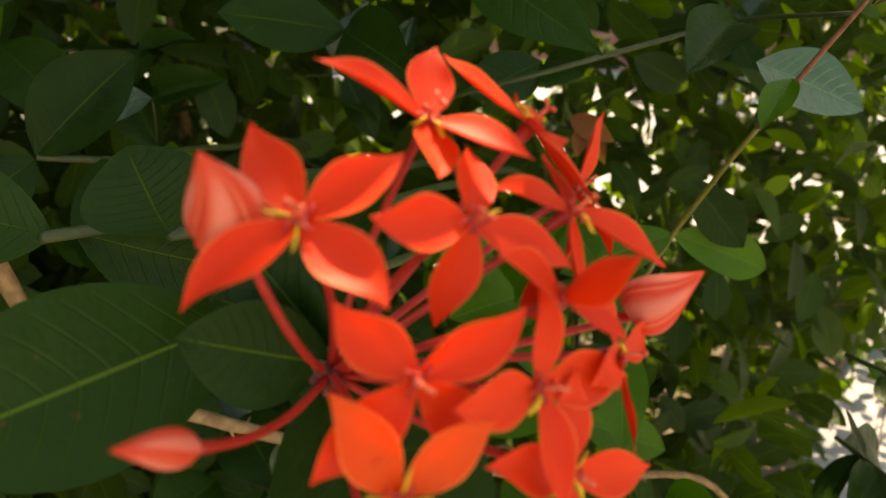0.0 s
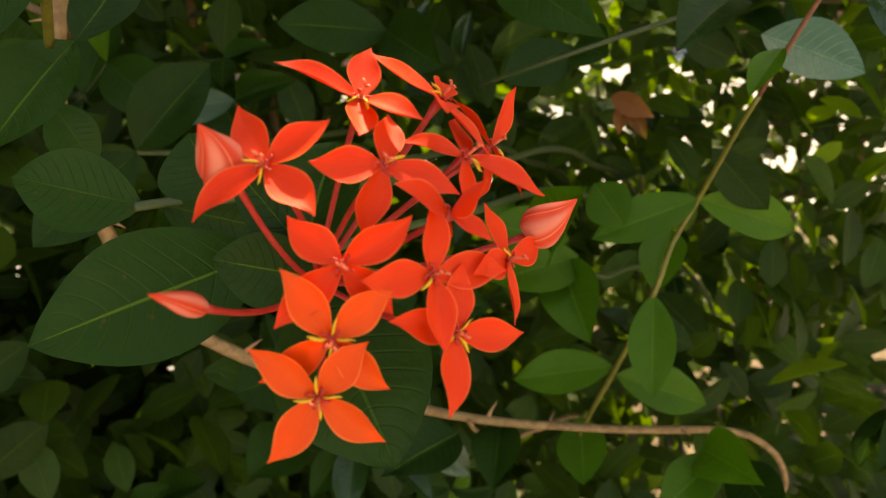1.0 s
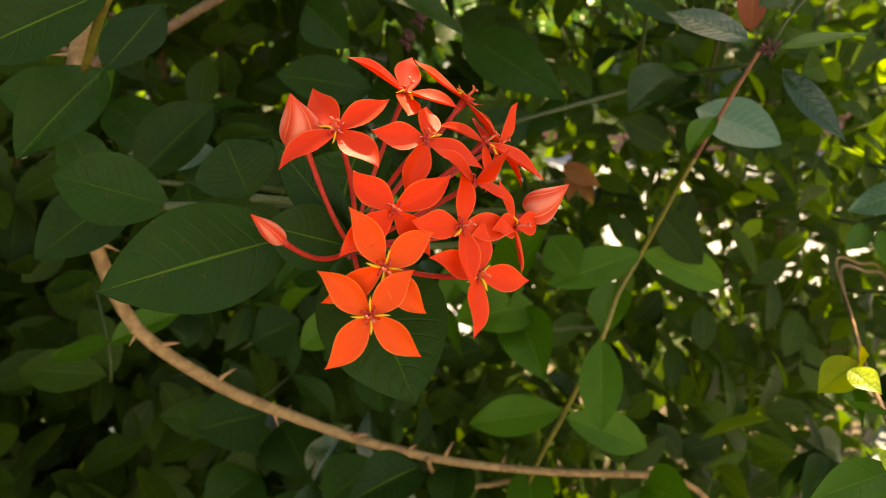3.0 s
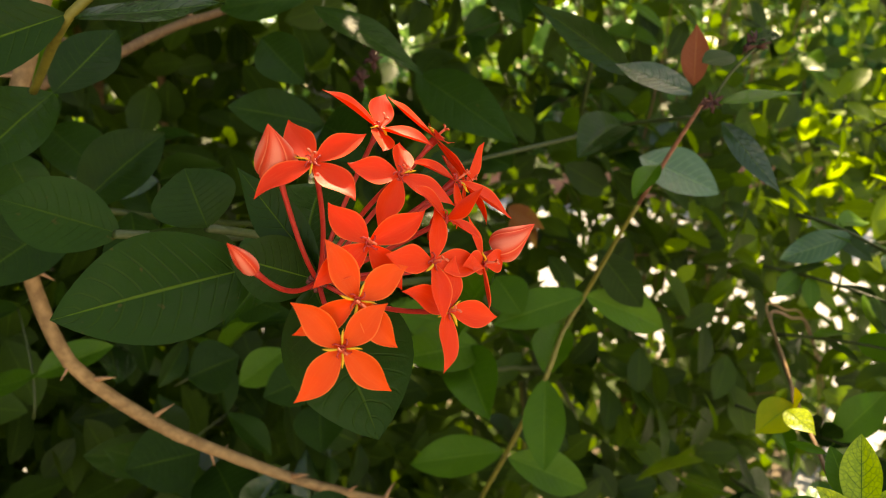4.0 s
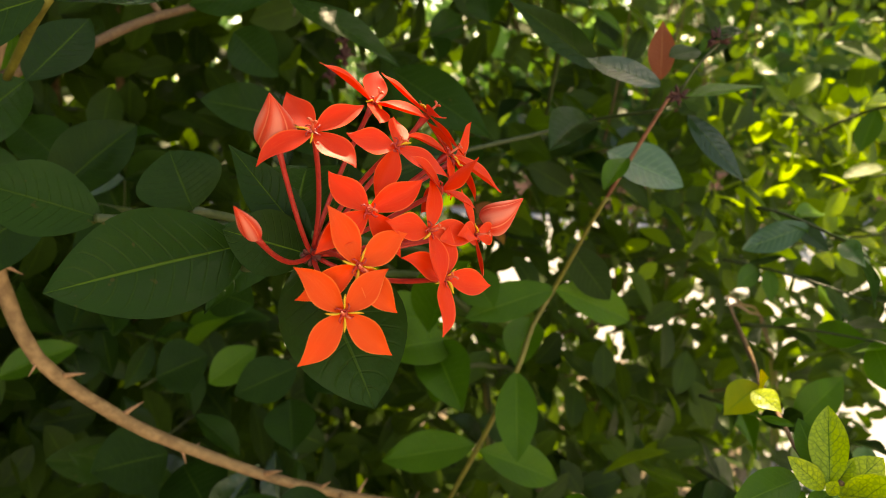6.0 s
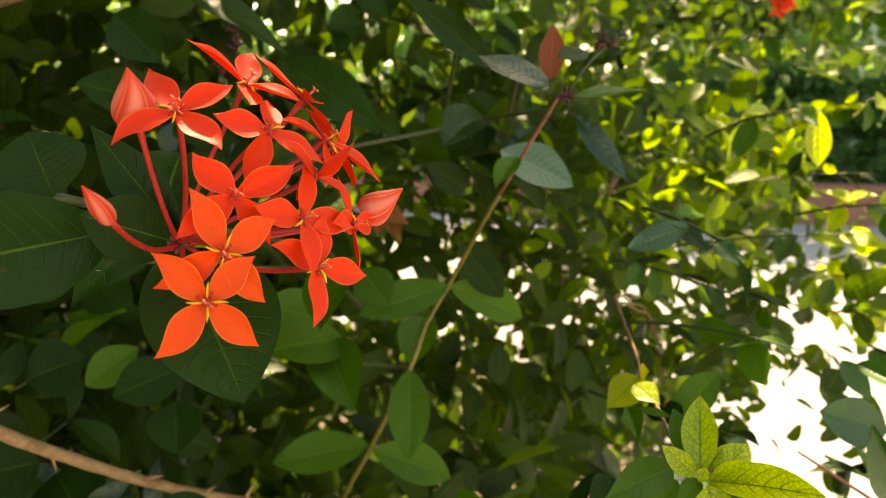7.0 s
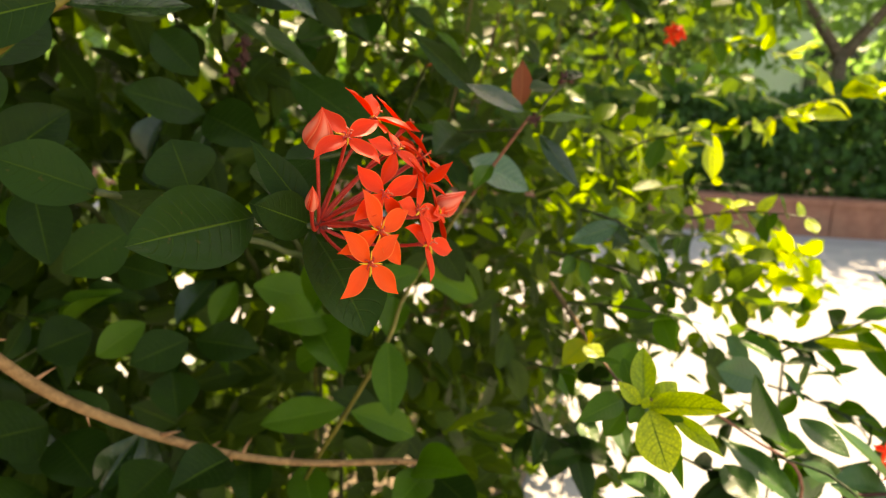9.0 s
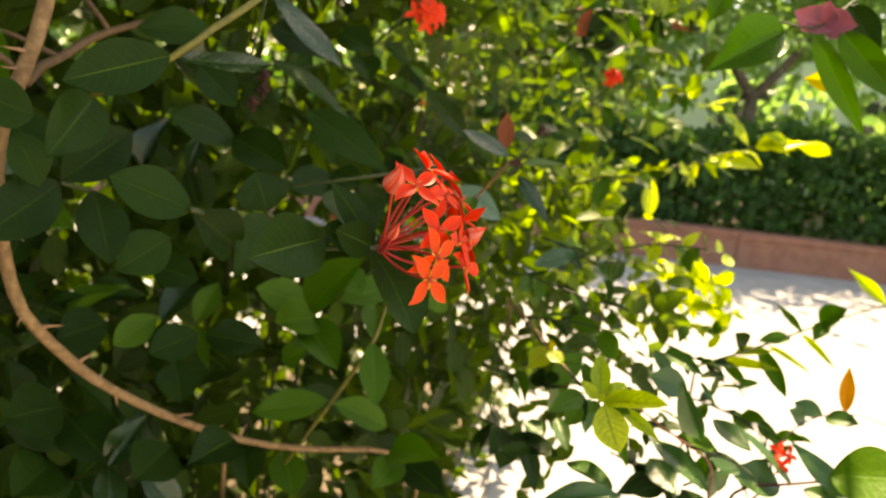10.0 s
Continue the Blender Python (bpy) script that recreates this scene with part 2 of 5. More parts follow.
# ---- building tools ----
def mesh_of(name, verts, faces, material, uvs=None, smooth=True):
    """A mesh from numpy verts and faces (a list of index tuples, or one integer array), with a uv for each vert."""
    me = bpy.data.meshes.new(name)
    me.from_pydata([tuple(v) for v in verts], [], [tuple(f) for f in faces])
    if uvs is not None:
        layer = me.uv_layers.new(name="UVMap")
        idx = np.empty(len(me.loops), dtype=np.int32)
        me.loops.foreach_get("vertex_index", idx)
        layer.data.foreach_set("uv", np.asarray(uvs, dtype=np.float32)[idx].ravel())
    me.materials.append(material)
    if smooth:
        me.polygons.foreach_set("use_smooth", np.ones(len(me.polygons), dtype=bool))
    me.update()
    return me


def part(name, me, parent, label="", m=None):
    ob = new(name, me)
    ob.parent = parent
    if m is not None:
        ob.matrix_basis = m
    if label:
        ob["label"] = label
    return ob


def thing(name, at, label, category, group="", kind="", data=None):
    ob = new(name, data)
    ob.location = at
    if data is None:
        ob.empty_display_size = 0.01
    return tagged(ob, label, category, group, kind)


def bez(a, b, c, n):
    """A bent line of n + 1 points from a by way of b to c."""
    a, b, c = Vector(a), Vector(b), Vector(c)
    return [a * (1 - t) ** 2 + b * 2 * t * (1 - t) + c * t * t for t in (i / n for i in range(n + 1))]


def smooth_line(points, step):
    """A smooth line through the points (Catmull-Rom)."""
    p = [Vector(q) for q in points]
    p = [p[0] * 2 - p[1], *p, p[-1] * 2 - p[-2]]
    out = []
    for i in range(1, len(p) - 2):
        k = max(2, int((p[i + 1] - p[i]).length / step))
        for j in range(k):
            t = j / k
            out.append(0.5 * (2 * p[i] + (p[i + 1] - p[i - 1]) * t + (2 * p[i - 1] - 5 * p[i] + 4 * p[i + 1] - p[i + 2]) * t * t
                              + (3 * p[i] - p[i - 1] - 3 * p[i + 1] + p[i + 2]) * t ** 3))
    out.append(p[-2])
    return out


def tube(line, radius, sides=8, knobbly=0.0, seed=0, flat=1.0):
    """Verts and faces of a tube along a line; radius is one number or a function of the way along it (0 to 1)."""
    rng = np.random.default_rng(seed)
    line = [Vector(q) for q in line]
    verts, faces = [], []
    ahead = (line[1] - line[0]).normalized()
    up = ahead.orthogonal().normalized()
    for i, q in enumerate(line):
        d = (line[min(i + 1, len(line) - 1)] - line[max(i - 1, 0)]).normalized()
        up = (up - d * up.dot(d)).normalized()
        side = d.cross(up)
        r = radius(i / (len(line) - 1)) if callable(radius) else radius
        for k in range(sides):
            a = 2 * math.pi * k / sides
            rr = r * (1 + knobbly * rng.uniform(-1, 1))
            verts.append(q + up * math.cos(a) * rr + side * math.sin(a) * rr * flat)
    n = len(line)
    for i in range(n - 1):
        for k in range(sides):
            a, b = i * sides + k, i * sides + (k + 1) % sides
            faces.append((a, b, b + sides, a + sides))
    faces.append(tuple(range(sides))[::-1])
    faces.append(tuple(range((n - 1) * sides, n * sides)))
    return verts, faces


def joined(pieces):
    verts, faces = [], []
    for v, f in pieces:
        k = len(verts)
        verts += list(v)
        faces += [tuple(i + k for i in g) for g in f]
    return verts, faces


def box_piece(x0, x1, y0, y1, z0, z1):
    v = [(x, y, z) for x in (x0, x1) for y in (y0, y1) for z in (z0, z1)]
    return v, [(0, 1, 3, 2), (4, 6, 7, 5), (0, 4, 5, 1), (2, 3, 7, 6), (0, 2, 6, 4), (1, 5, 7, 3)]


def blade(rows, cols, width, thick, shape):
    """A leaf-like sheet of length 1 along +y. shape(u, s) gives the half-width factor at u, and the sideways point's lift."""
    verts, uvs, faces = [], [], []
    for layer in ((1, -1) if thick else (1,)):
        for i in range(rows + 1):
            u = i / rows
            half, lift = shape(u)
            for j in range(cols + 1):
                s = 2 * j / cols - 1
                x = s * half * width
                z = lift(s) + (layer * thick * (1 - s * s) * min(1, 4 * u * (1 - u) + 0.15) if thick else 0)
                verts.append((x, u, z))
                uvs.append((u, 0.5 + 0.5 * s))
    w = cols + 1
    for i in range(rows):
        for j in range(cols):
            a = i * w + j
            faces.append((a, a + 1, a + w + 1, a + w))
            if thick:
                b = a + (rows + 1) * w
                faces.append((b, b + w, b + w + 1, b + 1))
    return verts, faces, uvs


def leaf_mesh(name, material, width=0.25, fold=0.12, curl=0.12, wave=0.02, point=1.0, belly=0.5, thick=0.0035, rows=14, cols=8, phase=0.0):
    """width: half the blade's width for length 1; belly: where it is widest; point: how drawn-out the tip is."""
    e = math.log(0.5) / math.log(belly)

    def shape(u):
        w = math.sin(math.pi * u ** e) ** (0.72 if u < belly else 0.74 + 0.42 * point) if 0 < u < 1 else 0.0
        w = max(w, 0.035 if u < 0.03 else 0.004)

        def lift(s):
            return fold * abs(s) * w * width * 2 + curl * (u - u * u) + wave * math.sin(9 * u + phase + 2 * s) * abs(s) ** 1.5
        return w, lift
    v, f, uv = blade(rows, cols, width, thick, shape)
    return mesh_of(name, v, f, material, uv)


def frame_matrix(base, ahead, normal, sx, sy, sz):
    y = Vector(ahead).normalized()
    z = Vector(normal)
    z = (z - y * z.dot(y)).normalized()
    x = y.cross(z)
    m = Matrix((x, y, z)).transposed().to_4x4()
    return Matrix.Translation(base) @ m @ Matrix.Diagonal((sx, sy, sz, 1))


LEAF_SHAPES = {}


def leaf_variant(material, kind, which):
    """Leaf meshes that are shared by all leaves of one material, outline and bend."""
    key = (material.name, kind, which)
    if key not in LEAF_SHAPES:
        w, belly, point = {"oval": (0.25, 0.5, 0.3), "broad": (0.32, 0.5, 0.25), "round": (0.40, 0.5, 0.15), "lance": (0.15, 0.45, 1.0), "narrow": (0.09, 0.42, 1.2), "ovate": (0.27, 0.42, 1.0), "drip": (0.30, 0.40, 2.2)}[kind]
        fold, curl, wave = ((0.10, 0.06, 0.010), (0.22, 0.16, 0.018), (0.05, -0.06, 0.014), (0.16, 0.26, 0.02), (0.42, 0.20, 0.035), (0.30, 0.02, 0.05))[which]
        LEAF_SHAPES[key] = leaf_mesh("leaf", material, w, fold, curl, wave, point, belly, phase=which * 1.7), w
    return LEAF_SHAPES[key]


def leaf(parent, base, tip, width, normal, material=None, kind="oval", which=0, label="", name="leaf"):
    """One leaf from base to tip, its upper side turned to normal, as a part of its shoot."""
    me, w = leaf_variant(material or LEAF, kind, which)
    base, tip = Vector(base), Vector(tip)
    size = (tip - base).length
    return part(name, me, parent, label, frame_matrix(base - parent.location, tip - base, normal, width / (2 * w), size, size))


def scatter(name, material, places, aheads, normals, sizes, ratio=0.27, label="", category="", bend=0.15, coarse=False):
    """Very many small leaves in one mesh: four rows of folded blades."""
    P, Y, N = (np.asarray(a, dtype=float) for a in (places, aheads, normals))
    S = np.asarray(sizes, dtype=float)[:, None]
    Y = Y / np.linalg.norm(Y, axis=1, keepdims=True)
    Z = N - Y * (N * Y).sum(1, keepdims=True)
    Z /= np.linalg.norm(Z, axis=1, keepdims=True) + 1e-9
    X = np.cross(Y, Z)
    us = (0.0, 0.12, 0.32, 0.55, 0.78, 0.92, 1.0)
    ws = (0.03, 0.48, 0.90, 1.0, 0.72, 0.34, 0.0)
    if coarse:
        us, ws = (0.0, 0.30, 0.72, 1.0), (0.05, 0.85, 0.80, 0.0)
    V, UV = [], []
    for u, w in zip(us, ws):
        for s in (-1, 0, 1):
            V.append(P + S * (Y * u + X * (s * w * ratio) + Z * (abs(s) * w * 0.07 - bend * u * u)))
            UV.append((u, 0.5 + 0.5 * s))
    k, n = len(V), len(P)
    V = np.stack(V, 1).reshape(-1, 3)
    quads = []
    for i in range(len(us) - 1):
        for j in range(2):
            a = 3 * i + j
            quads.append((a, a + 1, a + 4, a + 3))
    F = (np.arange(n)[:, None, None] * k + np.array(quads)[None]).reshape(-1, 4)
    me = bpy.data.meshes.new(name)
    me.vertices.add(len(V))
    me.vertices.foreach_set("co", V.astype(np.float32).ravel())
    me.loops.add(F.size)
    me.loops.foreach_set("vertex_index", F.astype(np.int32).ravel())
    me.polygons.add(len(F))
    me.polygons.foreach_set("loop_start", np.arange(0, F.size, 4, dtype=np.int32))
    me.polygons.foreach_set("use_smooth", np.ones(len(F), dtype=bool))
    layer = me.uv_layers.new(name="UVMap")
    layer.data.foreach_set("uv", np.array(UV, dtype=np.float32)[F.ravel() % k].ravel())
    me.materials.append(material)
    me.update(calc_edges=True)
    me.validate()
    return tagged(new(name, me), label, category, kind="stuff")


# ---- the ground, the low wall across the road, the hedge and trees behind it ----
def grid_sheet(name, half, cells, material, z=0.0):
    xs = np.sign(np.linspace(-1, 1, cells + 1)) * np.abs(np.linspace(-1, 1, cells + 1)) ** 3 * half
    v = [(x, y, z) for x in xs for y in xs]
    f = [(i * (cells + 1) + j, (i + 1) * (cells + 1) + j, (i + 1) * (cells + 1) + j + 1, i * (cells + 1) + j + 1) for i in range(cells) for j in range(cells)]
    return mesh_of(name, v, f, material)


tagged(new("ground", grid_sheet("ground", 900, 24, GROUND)), "pale sunlit concrete road surface", "ground", kind="structure")

WALL_AT, WALL_DIR = Vector((6.03, 5.18, 0)), Vector((0.872, -0.49, 0)).normalized()
WALL_OUT = Vector((-WALL_DIR.y, WALL_DIR.x, 0))          # away from the camera
WALL_TURN = Matrix((WALL_DIR, WALL_OUT, (0, 0, 1))).transposed().to_4x4()


def by_wall(along, away, z):
    return WALL_AT + WALL_DIR * along + WALL_OUT * away + Vector((0, 0, z))


wall = thing("kerb_wall", WALL_AT, "low red-painted planter wall along the far side of the road", "low wall", kind="structure")
wall.matrix_basis = Matrix.Translation(WALL_AT) @ WALL_TURN
for i in range(-9, 10):
    v, f = box_piece(i * 1.6 + 0.006, i * 1.6 + 1.594, 0, 0.22, 0, 0.31)
    part("wall_panel", mesh_of("wall_panel", v, f, WALL_RED, smooth=False), wall)
    v, f = box_piece(i * 1.6 + 0.004, i * 1.6 + 1.596, -0.02, 0.24, 0.314, 0.37)
    part("coping", mesh_of("coping", v, f, WALL_RED, smooth=False), wall)
v, f = box_piece(-15, 15, 0.23, 5.0, 0, 0.28)
planter = tagged(new("planter_soil", mesh_of("planter_soil", v, f, SOIL, smooth=False)), "dark planting soil behind the low wall", "soil", kind="structure")
planter.matrix_basis = Matrix.Translation(WALL_AT) @ WALL_TURN

rng = np.random.default_rng(7)


def directions(count, up=0.4, spread=1.0):
    d = rng.normal(size=(count, 3)) * spread
    d[:, 2] += up
    return d


# the clipped hedge on the planter
N = 22000
al, aw = rng.uniform(-8, 5, N), rng.beta(1.0, 1.8, N) * 1.1
zz = 0.30 + rng.uniform(0, 1, N) ** 0.8 * (1.15 + 0.12 * np.sin(al * 2.1))
P = np.array([by_wall(a, 0.25 + w + 0.08 * math.sin(5 * a + 7 * z), z) for a, w, z in zip(al, aw, zz)])
out = -np.array(WALL_OUT)
scatter("clipped_hedge", FAR_LEAF, P, directions(N, -0.1) + out * 0.6, directions(N, 0.8, 0.6) + out * 0.8, rng.uniform(0.08, 0.14, N), 0.32, "dark green clipped hedge behind the low wall", "hedge", coarse=True)

# the far woods
N = 37000
al, aw, zz = rng.uniform(-24, 12, N), rng.uniform(4.0, 9, N), rng.uniform(0, 1, N) ** 1.5 * 8.5
keep = np.array([noise.noise((a * 0.5, b * 0.5, c * 0.7)) for a, b, c in zip(al, aw, zz)]) > np.where((al > -1.5) & (al < 5) & (zz < 4), 0.16, -0.24)
P = np.array([by_wall(a, w, z) for a, w, z in zip(al, aw, zz)])[keep]
N = len(P)
scatter("far_woods", FAR_SUN_HAZE, P, directions(N, -0.1), directions(N, 0.8), rng.uniform(0.2, 0.42, N), 0.34, "sunlit green trees in the distance", "woods", 0.3, True)


# a pale building behind the woods
house = thing("building", by_wall(3.2, 11, 0), "pale blue-grey building half hidden behind the trees", "building")
house.matrix_basis = Matrix.Translation(house.location) @ WALL_TURN
v, f = box_piece(-6, 5, 0, 6, 0, 4.0)
part("wall", mesh_of("wall", v, f, FACADE, smooth=False), house)
v, f = box_piece(-6.3, 5.3, -0.35, 6.3, 4.004, 4.22)
part("roof", mesh_of("roof", v, f, FACADE, smooth=False), house)
for x0 in (-3.6, -0.4, 2.8):
    v, f = joined([box_piece(x0 - 0.06, x0 + 1.26, -0.05, -0.004, 2.5, 2.58), box_piece(x0 - 0.06, x0 + 1.26, -0.09, -0.004, 0.92, 1.0),
                   box_piece(x0 - 0.06, x0, -0.05, -0.004, 1.0, 2.5), box_piece(x0 + 1.2, x0 + 1.26, -0.05, -0.004, 1.0, 2.5), box_piece(x0 + 0.58, x0 + 0.62, -0.04, -0.004, 1.0, 2.5)])
    window = part("window", mesh_of("window", v, f, WINDOW_FRAME, smooth=False), house)
    for dx in (0.0, 0.62):
        v, f = box_piece(x0 + dx, x0 + dx + 0.58, -0.02, -0.004, 1.0, 2.5)
        part("pane", mesh_of("pane", v, f, WINDOW_GLASS, smooth=False), window)


def tree(along, away, height, spread, lean, seed, leaves, fork=0.0, lift=0.0):
    """A tree with a leaning trunk, limbs and a loose crown; fork: height at which it splits in two heavy limbs."""
    r = np.random.default_rng(seed)
    foot = by_wall(along, away, 0.25)
    top = foot + Vector((lean[0], lean[1], height * 0.55))
    tr = thing("tree", foot, "tall shade tree with dark trunk and airy green crown", "tree", "trees behind the wall")
    trunk_line = [q - foot for q in bez(foot, foot + Vector((lean[0] * 0.1, lean[1] * 0.1, height * 0.3)), top, 10)]
    pieces = [tube(trunk_line, lambda t: 0.19 - 0.08 * t, 10, 0.08, seed)]
    ends = []
    for k in range(9):
        a = 2 * math.pi * k / 9 + r.uniform(-0.3, 0.3)
        s = trunk_line[int(r.integers(6, 11))]
        e = s + Vector((math.cos(a), math.sin(a), r.uniform(0.1, 0.8))) * spread * r.uniform(0.5, 0.95)
        mid = (s + e) / 2 + Vector((0, 0, 0.3))
        line = bez(s, mid, e, 7)
        pieces.append(tube(line, lambda t: 0.085 * (1 - t) + 0.015, 6, 0.1, seed + k))
        ends += line[3:]
    if fork:
        s = Vector((lean[0] * 0.1, lean[1] * 0.1, fork))
        pieces = [tube([s * 0, s * 0.5, s], lambda t: 0.10 - 0.01 * t, 10, 0.08, seed)]
        for k, way in enumerate((-0.9, 0.9)):
            e = s + WALL_DIR * way * spread * 0.5 + Vector((0, 0, spread * 0.55))
            pieces.append(tube(bez(s - Vector((0, 0, 0.1)), s + (e - s) * 0.5 - Vector((0, 0, 0.05)), e, 8), lambda t: 0.08 - 0.04 * t, 8, 0.1, seed + k))
    v, f = joined(pieces)
    part("trunk", mesh_of("trunk", v, f, TRUNK), tr)
    c = np.array([ends[int(i)] for i in r.integers(0, len(ends), leaves)])
    c = c + r.normal(size=(leaves, 3)) * np.array([0.55, 0.55, 0.4]) + np.array([0, 0, lift])
    d, nn = r.normal(size=(leaves, 3)), r.normal(size=(leaves, 3)) + np.array([0, 0, 1.0])
    crown = scatter("crown", FAR_SUN_HAZE, c, d, nn, r.uniform(0.12, 0.20, leaves), 0.3, coarse=True)
    crown.parent = tr
    return tr


tree(-1.9, 3.0, 4.2, 2.4, (-0.9, -0.3), 2, 11000)
tree(0.83, 2.9, 4.6, 2.4, (0.1, -0.1), 3, 4300, 1.72, 0.75)
tree(5.5, 2.4, 6.0, 2.5, (-0.4, -0.2), 4, 6000)

# ---- the flowering hedge that the camera follows ----
FACE_AT, FACE_U, FACE_N = Vector((0, 0.36, 0)), Vector((0.62, 0.785, 0)).normalized(), Vector((0.785, -0.62, 0)).normalized()


def in_hedge(s, d, z):
    return FACE_AT + FACE_U * s - FACE_N * d + Vector((0, 0, z))


BED = Matrix.Translation(FACE_AT) @ Matrix((FACE_U, -FACE_N, (0, 0, 1))).transposed().to_4x4()
v, f = box_piece(-3.0, 2.7, 0.12, 1.5, 0, 0.06)
bed = tagged(new("planting_bed", mesh_of("planting_bed", v, f, SOIL, smooth=False)), "brown soil strip below the hedge", "soil", kind="structure")
bed.matrix_basis = BED

RED_AT = Vector((0.972, 1.202, 1.434))        # a flower head that stands clear at the far end
hedge = thing("ixora_hedge", (0, 0, 0), "tall dense ixora hedge with dark green leaves and thin woody stems", "hedge")


def hedge_leaves(name, count, s0, s1, d0, d1, z0, z1, size, material, label, gap=-0.28, out=0.5, far_right=None):
    s, d, z = rng.uniform(s0, s1, count), d0 + (d1 - d0) * rng.uniform(0, 1, count) ** 1.1, rng.uniform(z0, z1, count)
    ok = np.array([noise.noise((a * 2.6, b * 2.6, c * 2.6)) for a, b, c in zip(s, d, z)]) > gap
    if far_right is not None:          # nothing to the right of a line that runs away from the path
        px, py = s * FACE_U.x - d * FACE_N.x, 0.36 + s * FACE_U.y - d * FACE_N.y
        ok &= px < far_right + 0.12 * (py - 1)
    s, d, z = s[ok], d[ok], z[ok]
    d = d - 0.05 * np.sin(3.1 * s + 1.0) * np.cos(2.7 * z) + (0.17 * np.clip((0.32 - s) / 0.2, 0, 1) if d0 > 0.1 else 0)
    P = np.array(FACE_AT) + s[:, None] * np.array(FACE_U) - d[:, None] * np.array(FACE_N) + z[:, None] * np.array((0, 0, 1.0))
    way = np.array((-0.5, -0.8, -0.05))
    gap_at = P - np.array(RED_AT)
    along = np.clip(gap_at @ way, 0, 0.8)
    P = P[np.linalg.norm(gap_at - along[:, None] * way, axis=1) > 0.105]
    k = len(P)
    n = np.array(FACE_N)
    ob = scatter(name, material, P, directions(k, -0.25) + n * out, directions(k, 0.7, 0.65) + n * 0.9, rng.uniform(*size, k), 0.28, label)
    ob.parent = hedge
    return ob


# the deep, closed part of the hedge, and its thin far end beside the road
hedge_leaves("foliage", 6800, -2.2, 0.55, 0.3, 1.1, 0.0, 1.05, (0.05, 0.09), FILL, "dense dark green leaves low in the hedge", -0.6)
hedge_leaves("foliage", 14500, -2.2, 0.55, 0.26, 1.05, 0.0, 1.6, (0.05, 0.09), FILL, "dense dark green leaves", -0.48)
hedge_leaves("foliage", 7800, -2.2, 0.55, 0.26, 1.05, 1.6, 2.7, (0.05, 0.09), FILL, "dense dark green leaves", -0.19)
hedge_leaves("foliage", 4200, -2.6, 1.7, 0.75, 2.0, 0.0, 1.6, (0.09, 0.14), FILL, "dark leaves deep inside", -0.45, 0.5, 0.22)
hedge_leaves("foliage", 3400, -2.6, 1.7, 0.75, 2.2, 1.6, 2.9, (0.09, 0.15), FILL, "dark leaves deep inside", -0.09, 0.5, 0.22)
# lit-copy leaves set behind the gaps to show as bright flecks
hedge_leaves("foliage", 2600, -2.6, 1.7, 2.2, 2.9, 0.2, 1.9, (0.06, 0.10), FILL_LIT_COPY, "sunlit leaves on the hedge's sunny back", -0.15, 0.2, 0.3)
hedge_leaves("foliage", 460, 0.5, 2.6, 0.0, 0.6, 0.0, 0.95, (0.05, 0.085), FILL, "loose green leaves at the far end", -0.08)
hedge_leaves("foliage", 1100, 0.5, 2.6, 0.0, 0.6, 1.3, 2.3, (0.045, 0.075), FILL, "loose green leaves at the far end", -0.08)
hedge_leaves("foliage", 130, 0.5, 2.6, 0.06, 0.6, 1.0, 1.3, (0.045, 0.07), FILL, "loose green leaves at the far end", -0.2)
hedge_leaves("foliage", 280, 0.3, 1.1, 0.04, 0.42, 0.98, 1.32, (0.045, 0.075), FILL, "green leaves behind the flower", -0.35)
hedge_leaves("foliage", 220, 0.4, 1.6, -0.15, 0.14, 1.14, 1.32, (0.04, 0.065), FILL, "green leaves behind the flower", -0.3)
hedge_leaves("foliage", 250, 0.30, 0.80, -0.12, 0.12, 0.50, 0.96, (0.045, 0.075), FILL, "dark green leaves low in the hedge", -0.3)
hedge_leaves("foliage", 420, -1.6, 0.3, 0.5, 1.0, 1.55, 2.4, (0.04, 0.065), FILL_LIT_COPY, "sunlit leaves at the hedge top", -0.1)
hedge_leaves("foliage", 500, 0.4, 1.7, 0.02, 0.6, 0.25, 0.92, (0.055, 0.09), FILL, "dark green leaves low in the hedge", -0.2)
hedge_leaves("foliage", 350, 0.1, 1.7, 0.35, 1.0, 0.15, 0.95, (0.055, 0.09), FILL, "dark green leaves low inside the hedge", -0.3)
hedge_leaves("foliage", 3700, 0.55, 2.6, -0.42, 0.6, 1.30, 2.5, (0.04, 0.07), FILL, "shaded green leaves of the overhanging far end", -0.12)
# unseen leaves above the view, added to keep sun off the far end
hedge_leaves("foliage", 700, 0.35, 2.3, -0.08, 0.65, 1.78, 2.75, (0.05, 0.09), FILL, "unseen shading leaves added at the top", -0.3)
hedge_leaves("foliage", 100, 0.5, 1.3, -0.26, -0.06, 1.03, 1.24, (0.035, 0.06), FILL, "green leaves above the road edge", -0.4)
hedge_leaves("foliage", 190, 0.5, 1.3, -0.26, -0.06, 1.03, 1.26, (0.035, 0.055), FILL_LIT_COPY, "sunlit leaves above the road edge", -0.4)
hedge_leaves("foliage", 130, 1.2, 2.4, -0.26, 0.10, 0.95, 1.18, (0.04, 0.065), FILL_LIT_COPY, "green leaves above the road edge", -0.3)
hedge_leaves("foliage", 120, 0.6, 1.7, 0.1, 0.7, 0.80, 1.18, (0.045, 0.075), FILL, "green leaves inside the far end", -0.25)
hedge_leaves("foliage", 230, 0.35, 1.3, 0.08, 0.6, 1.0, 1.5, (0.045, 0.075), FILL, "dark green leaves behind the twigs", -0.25)
